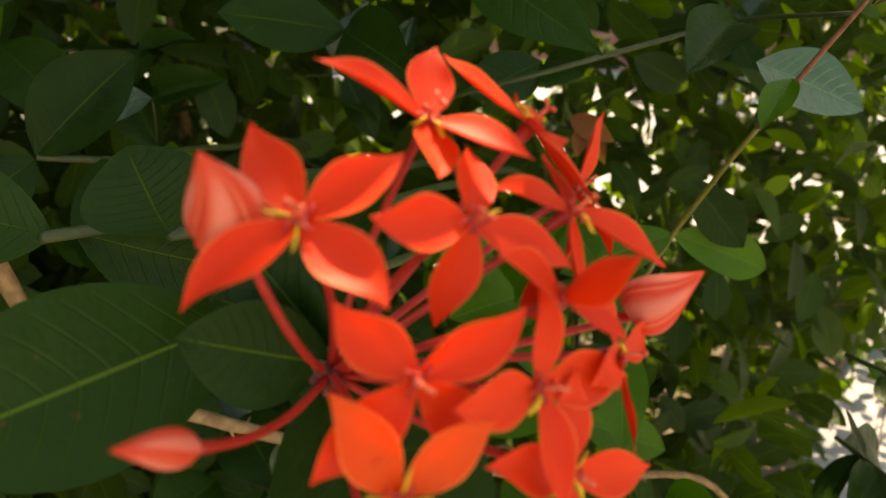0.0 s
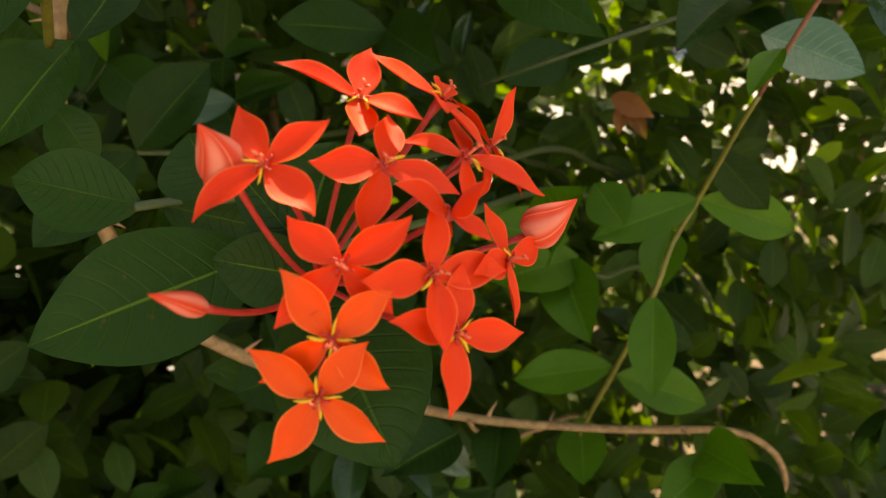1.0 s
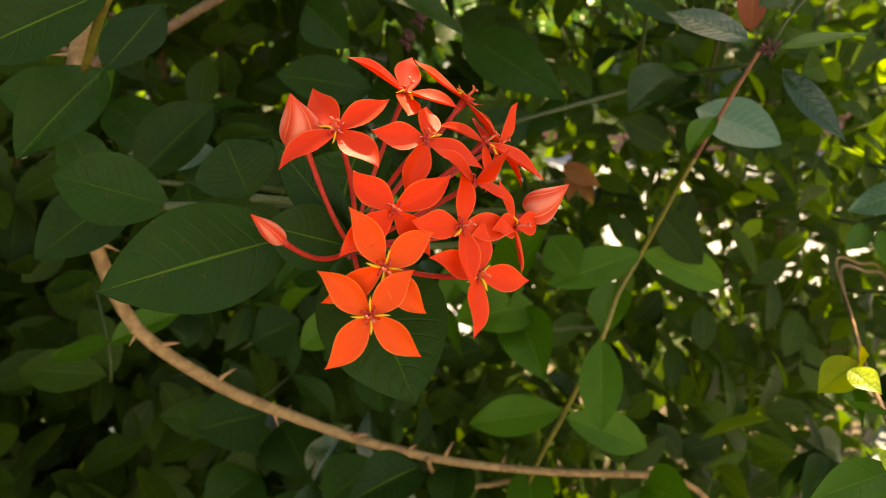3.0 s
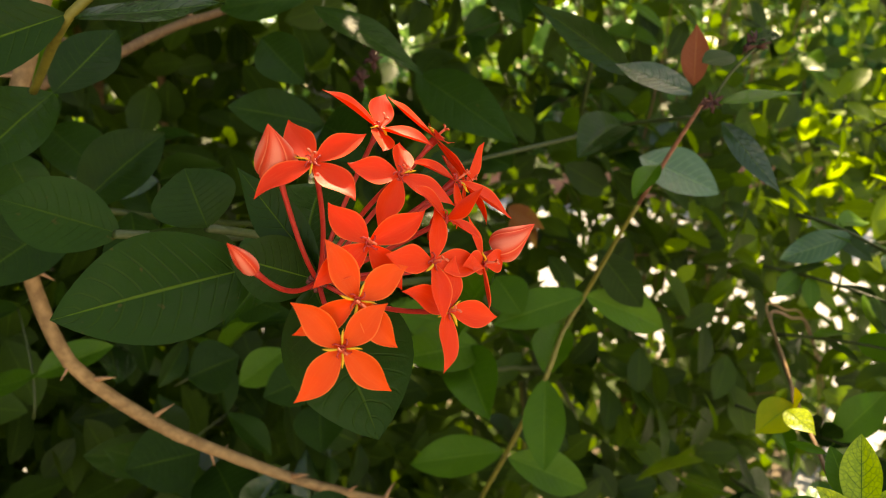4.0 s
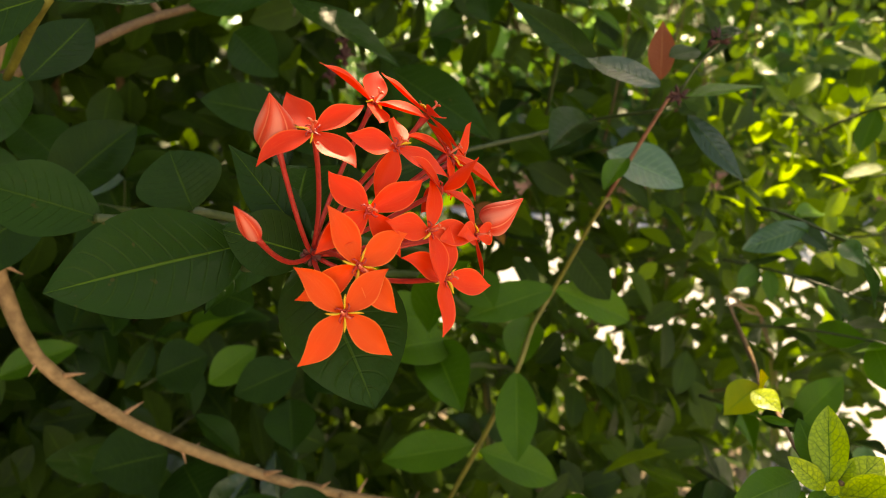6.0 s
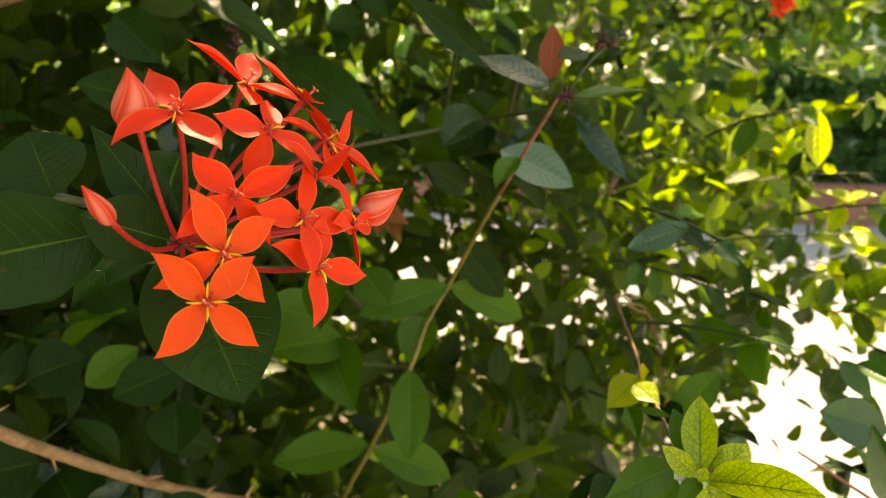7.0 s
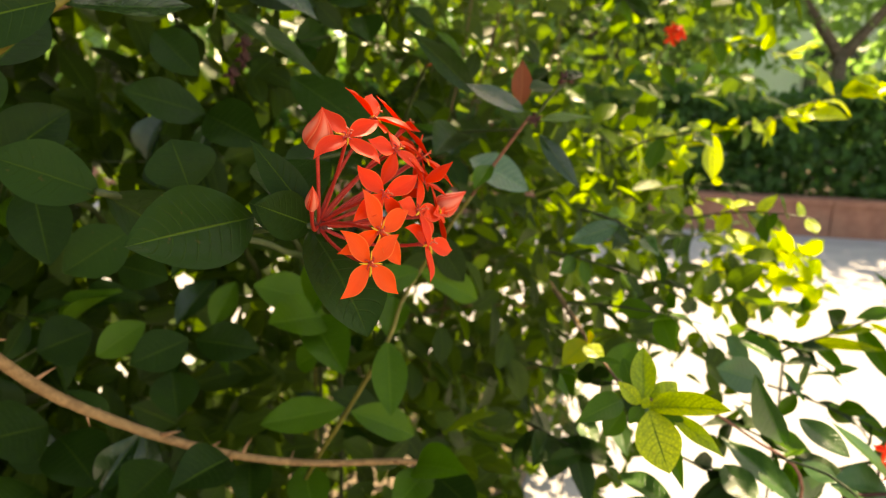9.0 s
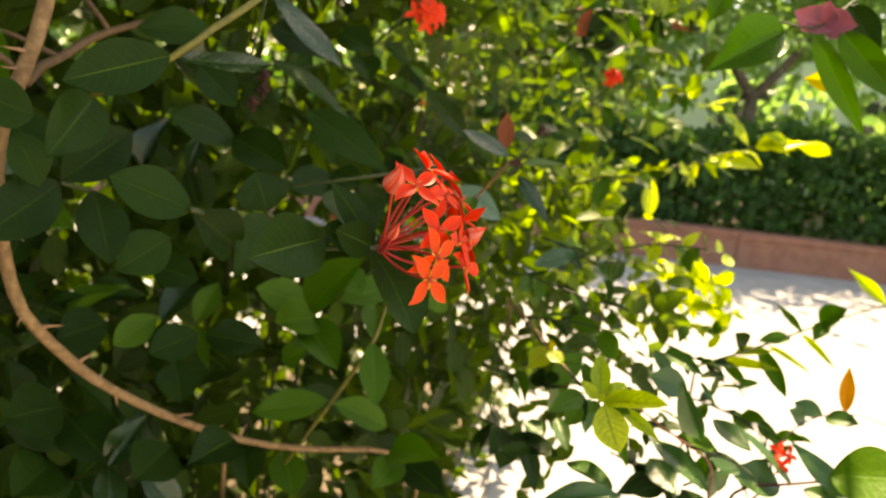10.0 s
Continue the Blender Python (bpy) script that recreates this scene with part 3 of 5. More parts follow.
hedge_leaves("foliage", 420, 0.7, 2.6, -0.40, 0.6, 1.24, 2.45, (0.035, 0.06), FILL_LIT_COPY, "sunlit yellow-green leaves", -0.05)
# mostly above the view; added so that the flower head stays in shade
hedge_leaves("foliage", 5200, 0.2, 1.0, 0.05, 0.75, 1.5, 2.9, (0.05, 0.085), FILL, "dark green leaves at the top, added for shade", -0.30)
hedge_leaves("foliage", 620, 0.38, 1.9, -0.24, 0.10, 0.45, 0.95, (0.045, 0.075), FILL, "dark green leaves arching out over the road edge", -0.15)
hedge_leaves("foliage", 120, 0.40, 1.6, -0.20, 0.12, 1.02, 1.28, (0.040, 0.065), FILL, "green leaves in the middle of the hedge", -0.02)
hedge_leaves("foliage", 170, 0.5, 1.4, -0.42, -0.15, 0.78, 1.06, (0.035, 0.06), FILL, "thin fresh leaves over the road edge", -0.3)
hedge_leaves("foliage", 110, 0.4, 1.3, -0.15, 0.4, 1.0, 1.55, (0.03, 0.05), FILL_LIT_COPY, "small sunlit leaves behind the flower", -0.3)
hedge_leaves("foliage", 80, 0.45, 1.8, -0.24, 0.10, 1.00, 1.30, (0.035, 0.055), FILL_LIT_COPY, "sunlit leaves in the middle of the hedge", -0.1)

hedge_leaves("foliage", 1500, 0.0, 2.3, 0.05, 1.4, 0.06, 0.40, (0.05, 0.09), FILL, "low leaves over the soil", -0.5)
hedge_leaves("foliage", 200, 0.4, 1.1, -0.25, 0.04, 0.46, 0.90, (0.05, 0.08), FILL, "dark leaves hanging over the road edge", -0.3)
hedge_leaves("foliage", 260, 0.9, 2.0, 0.08, 0.62, 0.58, 1.04, (0.045, 0.07), FILL, "dark leaves low at the far end", -0.5)
hedge_leaves("foliage", 60, 0.5, 0.9, -0.06, 0.16, 0.95, 1.10, (0.04, 0.06), FILL, "dark leaves low at the far end", -0.5)

# thin brown twigs through the loose far end, some leaning out over the road
rng = np.random.default_rng(21)
for k in range(56):
    a = in_hedge(rng.uniform(0.6, 1.6), rng.uniform(0.0, 0.4), rng.uniform(0.75, 1.25))
    if k % 3:
        b = a + Vector((rng.uniform(-0.12, 0.12), rng.uniform(-0.12, 0.12), rng.uniform(0.3, 0.6)))
    else:
        b = a + FACE_N * rng.uniform(0.15, 0.4) + FACE_U * rng.uniform(-0.1, 0.2) + Vector((0, 0, rng.uniform(-0.08, 0.12)))
    line = bez(a, (a + b) / 2 + Vector(rng.uniform(-0.05, 0.05, 3)), b, 10)
    thick = rng.uniform(0.0012, 0.0030)
    v, f = tube(line, lambda t: thick * (1 - 0.6 * t), 6, 0.12, k)
    part("twig", mesh_of("twig", v, f, TWIG_BROWN), hedge)

# woody stems that carry the hedge
for k in range(26):
    s, d = rng.uniform(-1.8, 0.6), rng.uniform(0.7, 1.1)
    a = in_hedge(s, d, 0)
    b = in_hedge(s + rng.uniform(-0.3, 0.3), d + rng.uniform(-0.25, 0.25), rng.uniform(1.5, 2.4))
    line = bez(a, (a + b) / 2 + Vector(rng.uniform(-0.15, 0.15, 3)), b, 12)
    v, f = tube(line, lambda t: 0.013 - 0.009 * t, 7, 0.12, k)
    part("stem", mesh_of("stem", v, f, BARK), hedge)

# the near face of the hedge: short shoots with opposite pairs of leaves
for k in range(72):
    s, z = rng.uniform(-0.95, 0.62), rng.uniform(0.72, 1.72)
    d = 0.30 + rng.uniform(-0.06, 0.12) - 0.16 * max(0, min(1, (s - 0.15) / 0.3))
    q = in_hedge(s, d, z)
    grow = (Vector(rng.normal(size=3)) * 0.45 + FACE_N * 0.55 + Vector((0, 0, 0.25))).normalized()
    long = rng.uniform(0.035, 0.07)
    line = bez(q - grow * 0.045 - FACE_N * 0.03, q - grow * 0.01, q + grow * long, 8)
    v, f = tube(line, lambda t: 0.0013 - 0.0006 * t, 6, 0.08, k)
    part("shoot_stem", mesh_of("shoot_stem", v, f, TWIG_GREEN), hedge)
    face = (FACE_N * 0.5 + Vector((-0.25, -0.45, 0.75)) + Vector(rng.normal(size=3)) * 0.4).normalized()
    side = grow.cross(face).normalized()
    for node, size in ((q, rng.uniform(0.058, 0.088)), (q + grow * long, rng.uniform(0.045, 0.070))):
        turn = rng.uniform(-0.7, 0.7)
        across = side * math.cos(turn) + grow.cross(side) * math.sin(turn)
        for sign in (-1, 1):
            ahead = (across * sign + grow * rng.uniform(0.2, 0.6) + Vector((0, 0, rng.uniform(-0.5, 0.05)))).normalized()
            long_leaf = size * rng.uniform(0.85, 1.12)
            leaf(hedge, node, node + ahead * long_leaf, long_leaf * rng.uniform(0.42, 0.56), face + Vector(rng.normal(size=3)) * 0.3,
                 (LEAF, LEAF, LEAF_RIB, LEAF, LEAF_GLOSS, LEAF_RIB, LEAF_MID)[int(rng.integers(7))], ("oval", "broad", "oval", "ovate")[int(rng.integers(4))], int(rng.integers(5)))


# ---- the red flower head ----
HUB = Vector((-0.0232, 0.1286, 1.2383))


def petal_shape(curl, cup, twist, width=0.27, thick=0.006):
    def shape(u):
        w = math.sin(math.pi * (0.07 + 0.43 * u / 0.46)) ** 1.1 if u < 0.46 else (1 - ((u - 0.46) / 0.54) ** 1.65) * (1 - 0.38 * ((u - 0.46) / 0.54) ** 2.6)
        w = max(w, 0.17 if u < 0.1 else 0.006)

        def lift(s):
            return cup * s * s * w * 0.3 - 0.02 * (1 - abs(s)) * w + 1.2 * curl * (u - u * u) + twist * s * u * w * 0.25 + 0.016 * math.sin(11 * u + 3 * s + 40 * twist) * abs(s) ** 2 * u
        return w, lift
    return blade(16, 8, width, thick, shape)


PETAL_MESH = {}


def petal_mesh(material, which):
    key = (material.name, which)
    if key not in PETAL_MESH:
        curl, cup, twist, width = ((0.05, 0.15, 0.15, 0.235), (0.10, 0.26, -0.2, 0.232), (-0.03, 0.18, 0.25, 0.25), (0.13, 0.30, -0.1, 0.228))[which]
        v, f, uv = petal_shape(curl, cup, twist, width)
        hook = (0.50, -0.42, 0.72, -0.62)[which]         # the drawn-out tip swings to one side
        v = [(x + hook * (max(0.0, y - 0.62) ** 2 - 0.1444 * y ** 1.5), y, z) for x, y, z in v]
        PETAL_MESH[key] = mesh_of("petal", v, f, material, uv)
    return PETAL_MESH[key]


def anther_mesh():
    v, f = tube([(0, 0.0000, 0.0002), (0, 0.0007, 0.0009), (0, 0.0018, 0.0012), (0, 0.0035, 0.0011), (0.0002, 0.0052, 0.0008), (0.0004, 0.0064, 0.0010)],
                lambda t: (0.0002, 0.0003, 0.00048, 0.00058, 0.00042, 0.00008)[min(5, round(t * 5))], 6, 0.05, 3, 0.6)
    return mesh_of("stamen", v, f, ANTHER)


def style_mesh():
    a = tube([(0, 0, -0.001), (0, 0, 0.0022), (0.0003, 0.0002, 0.0042)], 0.00042, 6)
    b = tube([(0.0003, 0.0002, 0.0040), (0.0011, 0.0003, 0.0050), (0.0019, 0.0003, 0.0049)], 0.00038, 5)
    c = tube([(0.0003, 0.0002, 0.0040), (-0.0005, 0.0001, 0.0051), (-0.0013, 0.0000, 0.0052)], 0.00038, 5)
    return mesh_of("style", *joined([a, b, c]), STYLE)


def throat_mesh():
    """The raised mouth of the flower tube, with four short curled filaments."""
    ring = [Vector((math.cos(a), math.sin(a), 0)) * 0.00085 + Vector((0, 0, 0.0006)) for a in np.linspace(0, 2 * math.pi, 13)]
    pieces = [tube(ring, 0.00032, 6, 0.05, 1)]
    for k in range(4):
        a = (k + 0.5) * math.pi / 2
        d, side = Vector((math.cos(a), math.sin(a), 0)), Vector((-math.sin(a), math.cos(a), 0))
        pieces.append(tube([d * 0.0009 + Vector((0, 0, 0.0005)), d * 0.0017 + Vector((0, 0, 0.0013)), d * 0.0025 + side * 0.0004 + Vector((0, 0, 0.0011)), d * 0.0027 + side * 0.0011 + Vector((0, 0, 0.0008))],
                           lambda t: 0.00034 - 0.00012 * t, 6, 0.1, k))
    return mesh_of("throat", *joined(pieces), STALK)


ANTHER_MESH, STYLE_MESH, THROAT_MESH = anther_mesh(), style_mesh(), throat_mesh()
head = thing("flower_head", HUB, "red ixora flower head with open four-petalled florets and buds", "flower")


def stalk_line(end, arrive, bow=0.35, n=14):
    """A stalk from the hub to end, reaching it along arrive."""
    a = Vector((0, 0, 0))
    e = Vector(end) - HUB
    mid = e - Vector(arrive).normalized() * e.length * (1 - bow)
    return bez(a, mid, e, n)


def floret(at, normal, tips, material=PETAL, anthers=(1, 1, 1, 1), stalk_radius=0.00085, width=1.0):
    """An open floret: stalk, four petals to the given tips (mm from its middle), yellow stamens between them, and a style."""
    at, normal = Vector(at), Vector(normal).normalized()
    seed = int(abs(at.x * 1e5)) % 97
    line = stalk_line(at - normal * 0.0004, normal)
    v, f = tube(line, lambda t: stalk_radius * (1 + 0.9 * max(0, t - 0.93) / 0.07), 9, 0.0, seed)
    fl = part("floret", mesh_of("floret", v, f, STALK), head)
    centre = at - HUB
    for k, tip in enumerate(tips):
        tip = Vector(tip) / 1000
        d = tip.normalized()
        size = tip.length - 0.0006
        me = petal_mesh(material, (k + seed) % 4)
        w = width * (0.0185 / size) ** 0.7
        part("petal", me, fl, m=frame_matrix(centre + d * 0.0006, d, normal, size * w, size, size))
    for k in range(4):
        if not anthers[k]:
            continue
        d = (Vector(tips[k]).normalized() + Vector(tips[(k + 1) % 4]).normalized())
        d = d - normal * d.dot(normal)
        if d.length < 0.2:
            continue
        part("stamen", ANTHER_MESH, fl, m=frame_matrix(centre + d.normalized() * 0.0009 + normal * 0.0003, d, normal, 0.85, 0.74, 1.0))
    between = Vector(tips[0]).normalized() + Vector(tips[1]).normalized()
    part("throat", THROAT_MESH, fl, m=frame_matrix(centre, between - normal * between.dot(normal) + normal.orthogonal() * 0.01, normal, 1, 1, 1))
    part("style", STYLE_MESH, fl, m=frame_matrix(centre, normal.orthogonal(), normal, 1, 1, 1))
    return fl


def flower_bud(base, tip, radius, arrive, twist=1.2, slim=False):
    """A closed bud of four wrapped petals on its stalk."""
    base, tip = Vector(base), Vector(tip)
    v, f = tube(stalk_line(base, arrive), lambda t: 0.00085 + 0.0004 * max(0, t - 0.9) / 0.1, 9)
    st = part("bud_stalk", mesh_of("bud_stalk", v, f, STALK), head)
    size = (tip - base).length
    rings = 22
    verts, uvs, faces = [], [], []
    for i in range(rings + 1):
        u = i / rings
        r = radius * (math.sin(math.pi * (0.10 + 0.90 * u) ** (0.60 if not slim else 0.68)) ** 0.95 * (1 - 0.35 * u) + 0.02) * (1 if u < 1 else 0.1)
        for k in range(4):                       # four wrapped petals, each a ridge
            for j in range(9):
                w = j / 8
                a = (k + w) * math.pi / 2 - twist * u
                rr = r * (0.90 + 0.20 * (w ** 0.6) * (1 - w) ** 0.3)
                verts.append((rr * math.cos(a), u * size, rr * math.sin(a)))
                uvs.append((u, w))
    for i in range(rings):
        for k in range(4):
            for j in range(8):
                q = i * 36 + k * 9 + j
                faces.append((q, q + 36, q + 37, q + 1))
    return part("bud", mesh_of("bud", verts, faces, BUD, uvs), st, m=frame_matrix(base - HUB, tip - base, Vector((0.3, -1, 0.2)), 1, 1, 1))


v, f = joined([tube([Vector((math.cos(a), math.sin(a), 0.3)) * 0.0005, Vector((math.cos(a) * 0.003, -0.004, math.sin(a) * 0.003))], lambda t: 0.0016 - 0.0009 * t, 7, 0.2, int(a * 9)) for a in np.linspace(0, 6, 9)])
part("calyx", mesh_of("calyx", v, f, CALYX), head, "dark reddish-brown calyx cluster")


floret((-0.0169, 0.0991, 1.2810), (0.00, -0.69, 0.72), ((-8.1, 13.1, 11.9), (15.4, 5.5, 7.0), (12.0, -9.9, -10.2), (-16.0, -9.8, -8.2)), anthers=(0, 0, 1, 1))
floret((0.0013, 0.1245, 1.2881), (0.48, -0.33, 0.80), ((-15.6, -10.9, 13.3), (2.6, 12.0, 10.6), (16.8, -9.8, -5.5), (1.5, -14.5, -6.0)), anthers=(0, 0, 1, 1))
floret((0.0197, 0.1352, 1.2833), (0.69, 0.00, 0.72), ((-14.9, -3.5, 14.7), (-2.0, 16.5, 2.0), (11.0, -9.2, -14.4), (3.4, -15.6, -0.8)), anthers=(1, 0, 0, 1))
floret((0.0074, 0.1096, 1.2746), (0.55, -0.66, 0.50), ((0.2, 14.2, 9.0), (-14.7, -8.9, 5.7), (-7.4, -3.7, -16.0), (16.2, 3.9, -11.0)), anthers=(0, 0, 0, 1))
floret((0.0250, 0.1235, 1.2701), (0.83, -0.09, 0.55), ((-14.0, -6.4, 7.4), (-3.0, 14.6, 6.8), (18.4, 5.4, -14.6), (-1.0, -10.6, -13.8)), anthers=(0, 0, 1, 0))
floret((0.0295, 0.1480, 1.2655), (0.88, 0.25, 0.40), ((8.5, 12.8, 13.4), (-9.0, 2.0, 15.0), (-4.0, -12.6, -10.9), (7.0, -2.0, -15.0)), anthers=(0, 0, 1, 0))
floret((0.0209, 0.1092, 1.2604), (0.80, -0.35, 0.45), ((11.1, -8.1, 10.4), (-10.0, -8.0, 12.0), (-6.0, 12.0, -9.0), (10.0, -5.0, -6.0)), anthers=(0, 0, 0, 0))
floret((-0.0024, 0.0923, 1.2576), (0.34, -0.90, 0.29), ((-10.8, 2.4, 12.4), (16.9, 5.7, 7.8), (8.5, 2.0, -15.0), (-15.6, -9.7, -9.7)), anthers=(0, 0, 0, 0))
floret((0.0157, 0.1011, 1.2489), (0.70, -0.63, 0.33), ((1.8, 6.7, 16.9), (16.8, 10.9, -5.9), (2.2, -11.2, -15.7), (-13.5, -13.7, 6.5)), anthers=(0, 0, 1, 0))
floret((0.0323, 0.1192, 1.2431), (0.95, -0.28, 0.10), ((-4.0, 0.7, 15.7), (8.6, 13.1, -1.5), (0.6, -12.1, -13.0), (-7.5, -14.5, 3.0)), anthers=(0, 0, 0, 1))
floret((0.0192, 0.0977, 1.2345), (0.66, -0.70, 0.25), ((15.8, 7.5, -5.5), (-2.2, -13.7, -14.5), (-12.9, -8.6, 9.2), (3.5, 8.5, 14.5)), anthers=(1, 1, 0, 1))
floret((-0.0064, 0.0848, 1.2434), (0.36, -0.92, -0.02), ((-7.4, -0.3, 18.1), (15.1, 5.6, 7.2), (10.5, 1.4, -15.6), (-18.5, -3.0, -8.2)), PETAL_ORANGE)
floret((-0.0113, 0.0811, 1.2307), (0.22, -0.97, 0.10), ((-12.8, -1.5, 14.6), (13.6, 3.2, 11.2), (13.0, 0.6, -14.2), (-13.7, -6.4, -12.8)), PETAL_ORANGE)
flower_bud((-0.0283, 0.1052, 1.2779), (-0.0281, 0.0956, 1.2930), 0.0069, (-0.1, -0.3, 1.0))
flower_bud((-0.0344, 0.0850, 1.2539), (-0.0368, 0.0706, 1.2647), 0.0030, (-0.15, -0.8, 0.6), 0.5, True)
flower_bud((0.0384, 0.1335, 1.2434), (0.0517, 0.1316, 1.2527), 0.0063, (0.9, 0.0, 0.2))


# ---- leafy shoots in front of the hedge ----
def stem(parent, points, r0, r1, material, name="stem"):
    """A stem through the points, r0 thick at its first and r1 at its last."""
    line = [q - parent.location for q in smooth_line(points, 0.012)]
    v, f = tube(line, lambda t: r0 + (r1 - r0) * min(1, 2.2 * t), 8, 0.06, len(line))
    return part(name, mesh_of(name, v, f, material), parent)


def withered_flower(parent, at, size):
    """A dark dried flower head: a knot of shrivelled lobes."""
    r = np.random.default_rng(int(size * 1e5))
    pieces = []
    for k in range(22):
        d = Vector(r.normal(size=3)).normalized()
        pieces.append(tube([d * size * 0.1, d * size * 0.6 + Vector(r.normal(size=3)) * size * 0.15, d * size * r.uniform(0.8, 1.3)], lambda t: size * 0.22 * (1 - 0.8 * t), 6, 0.3, k))
    v, f = joined(pieces)
    return part("withered_flower", mesh_of("withered_flower", v, f, DRY), parent, "dark withered flower remains", Matrix.Translation(Vector(at) - parent.location))


bearer = thing('ixora_shoot', (-0.023, 0.129, 1.238), 'leafy ixora shoot with large dark green leaves below the flower head', 'shoot', 'leafy shoots')
stem(bearer, ((-0.023, 0.129, 1.238), (-0.038, 0.148, 1.234), (-0.055, 0.175, 1.225), (-0.013, 0.316, 1.186), (0.071, 0.598, 1.087), (0.182, 0.974, 0.808), (0.210, 1.068, 0.000)), 0.0016, 0.004, TWIG_GREEN)
leaf(bearer, (-0.049, 0.156, 1.238), (-0.106, 0.112, 1.235), 0.04, (0.05, -0.91, 0.42), LEAF_RIB, 'broad', 0)
leaf(bearer, (-0.026, 0.132, 1.236), (-0.005, 0.105, 1.190), 0.044, (0.40, -0.84, 0.30), LEAF, 'broad', 1)
leaf(bearer, (-0.024, 0.134, 1.237), (-0.052, 0.128, 1.249), 0.023, (-0.07, -0.96, 0.28), LEAF_RIB, 'broad', 0)
leaf(bearer, (-0.024, 0.136, 1.240), (-0.051, 0.150, 1.276), 0.017, (-0.50, -0.45, 0.74), LEAF_RIB, 'lance', 0)
leaf(bearer, (-0.026, 0.150, 1.234), (-0.052, 0.152, 1.246), 0.026, (-0.21, -0.64, 0.74), LEAF_RIB, 'round', 0)
leaf(bearer, (-0.030, 0.140, 1.240), (-0.028, 0.195, 1.262), 0.04, (-0.07, -0.80, 0.60), LEAF_RIB, 'broad', 1)

upper = thing('ixora_shoot', (-0.131, 0.258, 1.340), 'green-stemmed ixora shoot with broad dark leaves', 'shoot', 'leafy shoots')
stem(upper, ((-0.179, 0.276, 1.308), (-0.134, 0.228, 1.339), (-0.109, 0.239, 1.360), (-0.080, 0.252, 1.383), (-0.041, 0.311, 1.415), (-0.004, 0.455, 1.428), (0.068, 0.742, 1.434), (0.165, 1.126, 1.295), (0.189, 1.221, 0.000)), 0.0022, 0.004, TWIG_OLIVE)
leaf(upper, (-0.136, 0.228, 1.339), (-0.197, 0.206, 1.317), 0.033, (0.26, -0.94, 0.23), LEAF_RIB, 'broad', 0)
leaf(upper, (-0.133, 0.228, 1.338), (-0.068, 0.233, 1.341), 0.026, (-0.00, -0.49, 0.87), LEAF_GLOSS, 'oval', 2, 'glossy dark leaf')
leaf(upper, (-0.178, 0.295, 1.307), (-0.206, 0.242, 1.268), 0.036, (0.28, -0.93, 0.22), LEAF_RIB, 'broad', 1)
leaf(upper, (-0.178, 0.295, 1.307), (-0.155, 0.335, 1.341), 0.033, (0.19, -0.85, 0.48), LEAF_RIB, 'broad', 2)

lefty = thing('ixora_shoot', (-0.122, 0.210, 1.244), 'ixora shoot with paired dark green leaves', 'shoot', 'leafy shoots')
stem(lefty, ((-0.122, 0.210, 1.244), (-0.080, 0.296, 1.222), (-0.052, 0.441, 1.188), (0.004, 0.732, 1.098), (0.078, 1.120, 0.833), (0.096, 1.216, 0.000)), 0.002, 0.004, TWIG_GREEN)
leaf(lefty, (-0.121, 0.214, 1.243), (-0.171, 0.211, 1.263), 0.034, (0.20, -0.90, 0.39), LEAF, 'broad', 0)
leaf(lefty, (-0.119, 0.224, 1.240), (-0.081, 0.262, 1.207), 0.035, (0.09, -0.96, 0.27), LEAF, 'broad', 1)

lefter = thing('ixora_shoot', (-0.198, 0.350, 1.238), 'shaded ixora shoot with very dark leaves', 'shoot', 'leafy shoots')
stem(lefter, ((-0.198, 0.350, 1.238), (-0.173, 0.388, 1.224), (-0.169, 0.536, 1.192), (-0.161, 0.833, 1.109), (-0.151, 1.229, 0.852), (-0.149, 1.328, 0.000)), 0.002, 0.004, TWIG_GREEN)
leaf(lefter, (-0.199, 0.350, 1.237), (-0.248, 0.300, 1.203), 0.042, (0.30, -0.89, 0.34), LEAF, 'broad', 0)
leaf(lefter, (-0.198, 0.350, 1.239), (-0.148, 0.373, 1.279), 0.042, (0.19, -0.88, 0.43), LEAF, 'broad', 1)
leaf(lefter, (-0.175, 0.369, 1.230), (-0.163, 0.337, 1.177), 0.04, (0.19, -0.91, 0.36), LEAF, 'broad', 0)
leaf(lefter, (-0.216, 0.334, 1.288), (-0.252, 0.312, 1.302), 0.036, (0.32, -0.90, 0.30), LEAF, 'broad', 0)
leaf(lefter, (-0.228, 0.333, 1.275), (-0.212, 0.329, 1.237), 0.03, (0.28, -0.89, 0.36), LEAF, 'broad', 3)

inner = thing('ixora_shoot', (-0.077, 0.195, 1.247), 'ixora shoot with rounded dark leaves', 'shoot', 'leafy shoots')
stem(inner, ((-0.077, 0.195, 1.247), (-0.037, 0.305, 1.213), (0.000, 0.448, 1.176), (0.075, 0.734, 1.084), (0.175, 1.115, 0.814), (0.200, 1.210, 0.000)), 0.002, 0.004, TWIG_GREEN)
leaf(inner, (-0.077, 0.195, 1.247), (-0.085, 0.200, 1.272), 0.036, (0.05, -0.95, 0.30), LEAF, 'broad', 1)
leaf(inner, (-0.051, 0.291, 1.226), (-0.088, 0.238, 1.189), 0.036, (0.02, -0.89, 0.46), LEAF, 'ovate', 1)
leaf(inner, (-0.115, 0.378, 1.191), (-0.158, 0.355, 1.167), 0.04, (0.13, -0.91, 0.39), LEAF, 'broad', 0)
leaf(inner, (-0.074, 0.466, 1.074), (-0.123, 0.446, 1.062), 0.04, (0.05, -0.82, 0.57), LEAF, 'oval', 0)
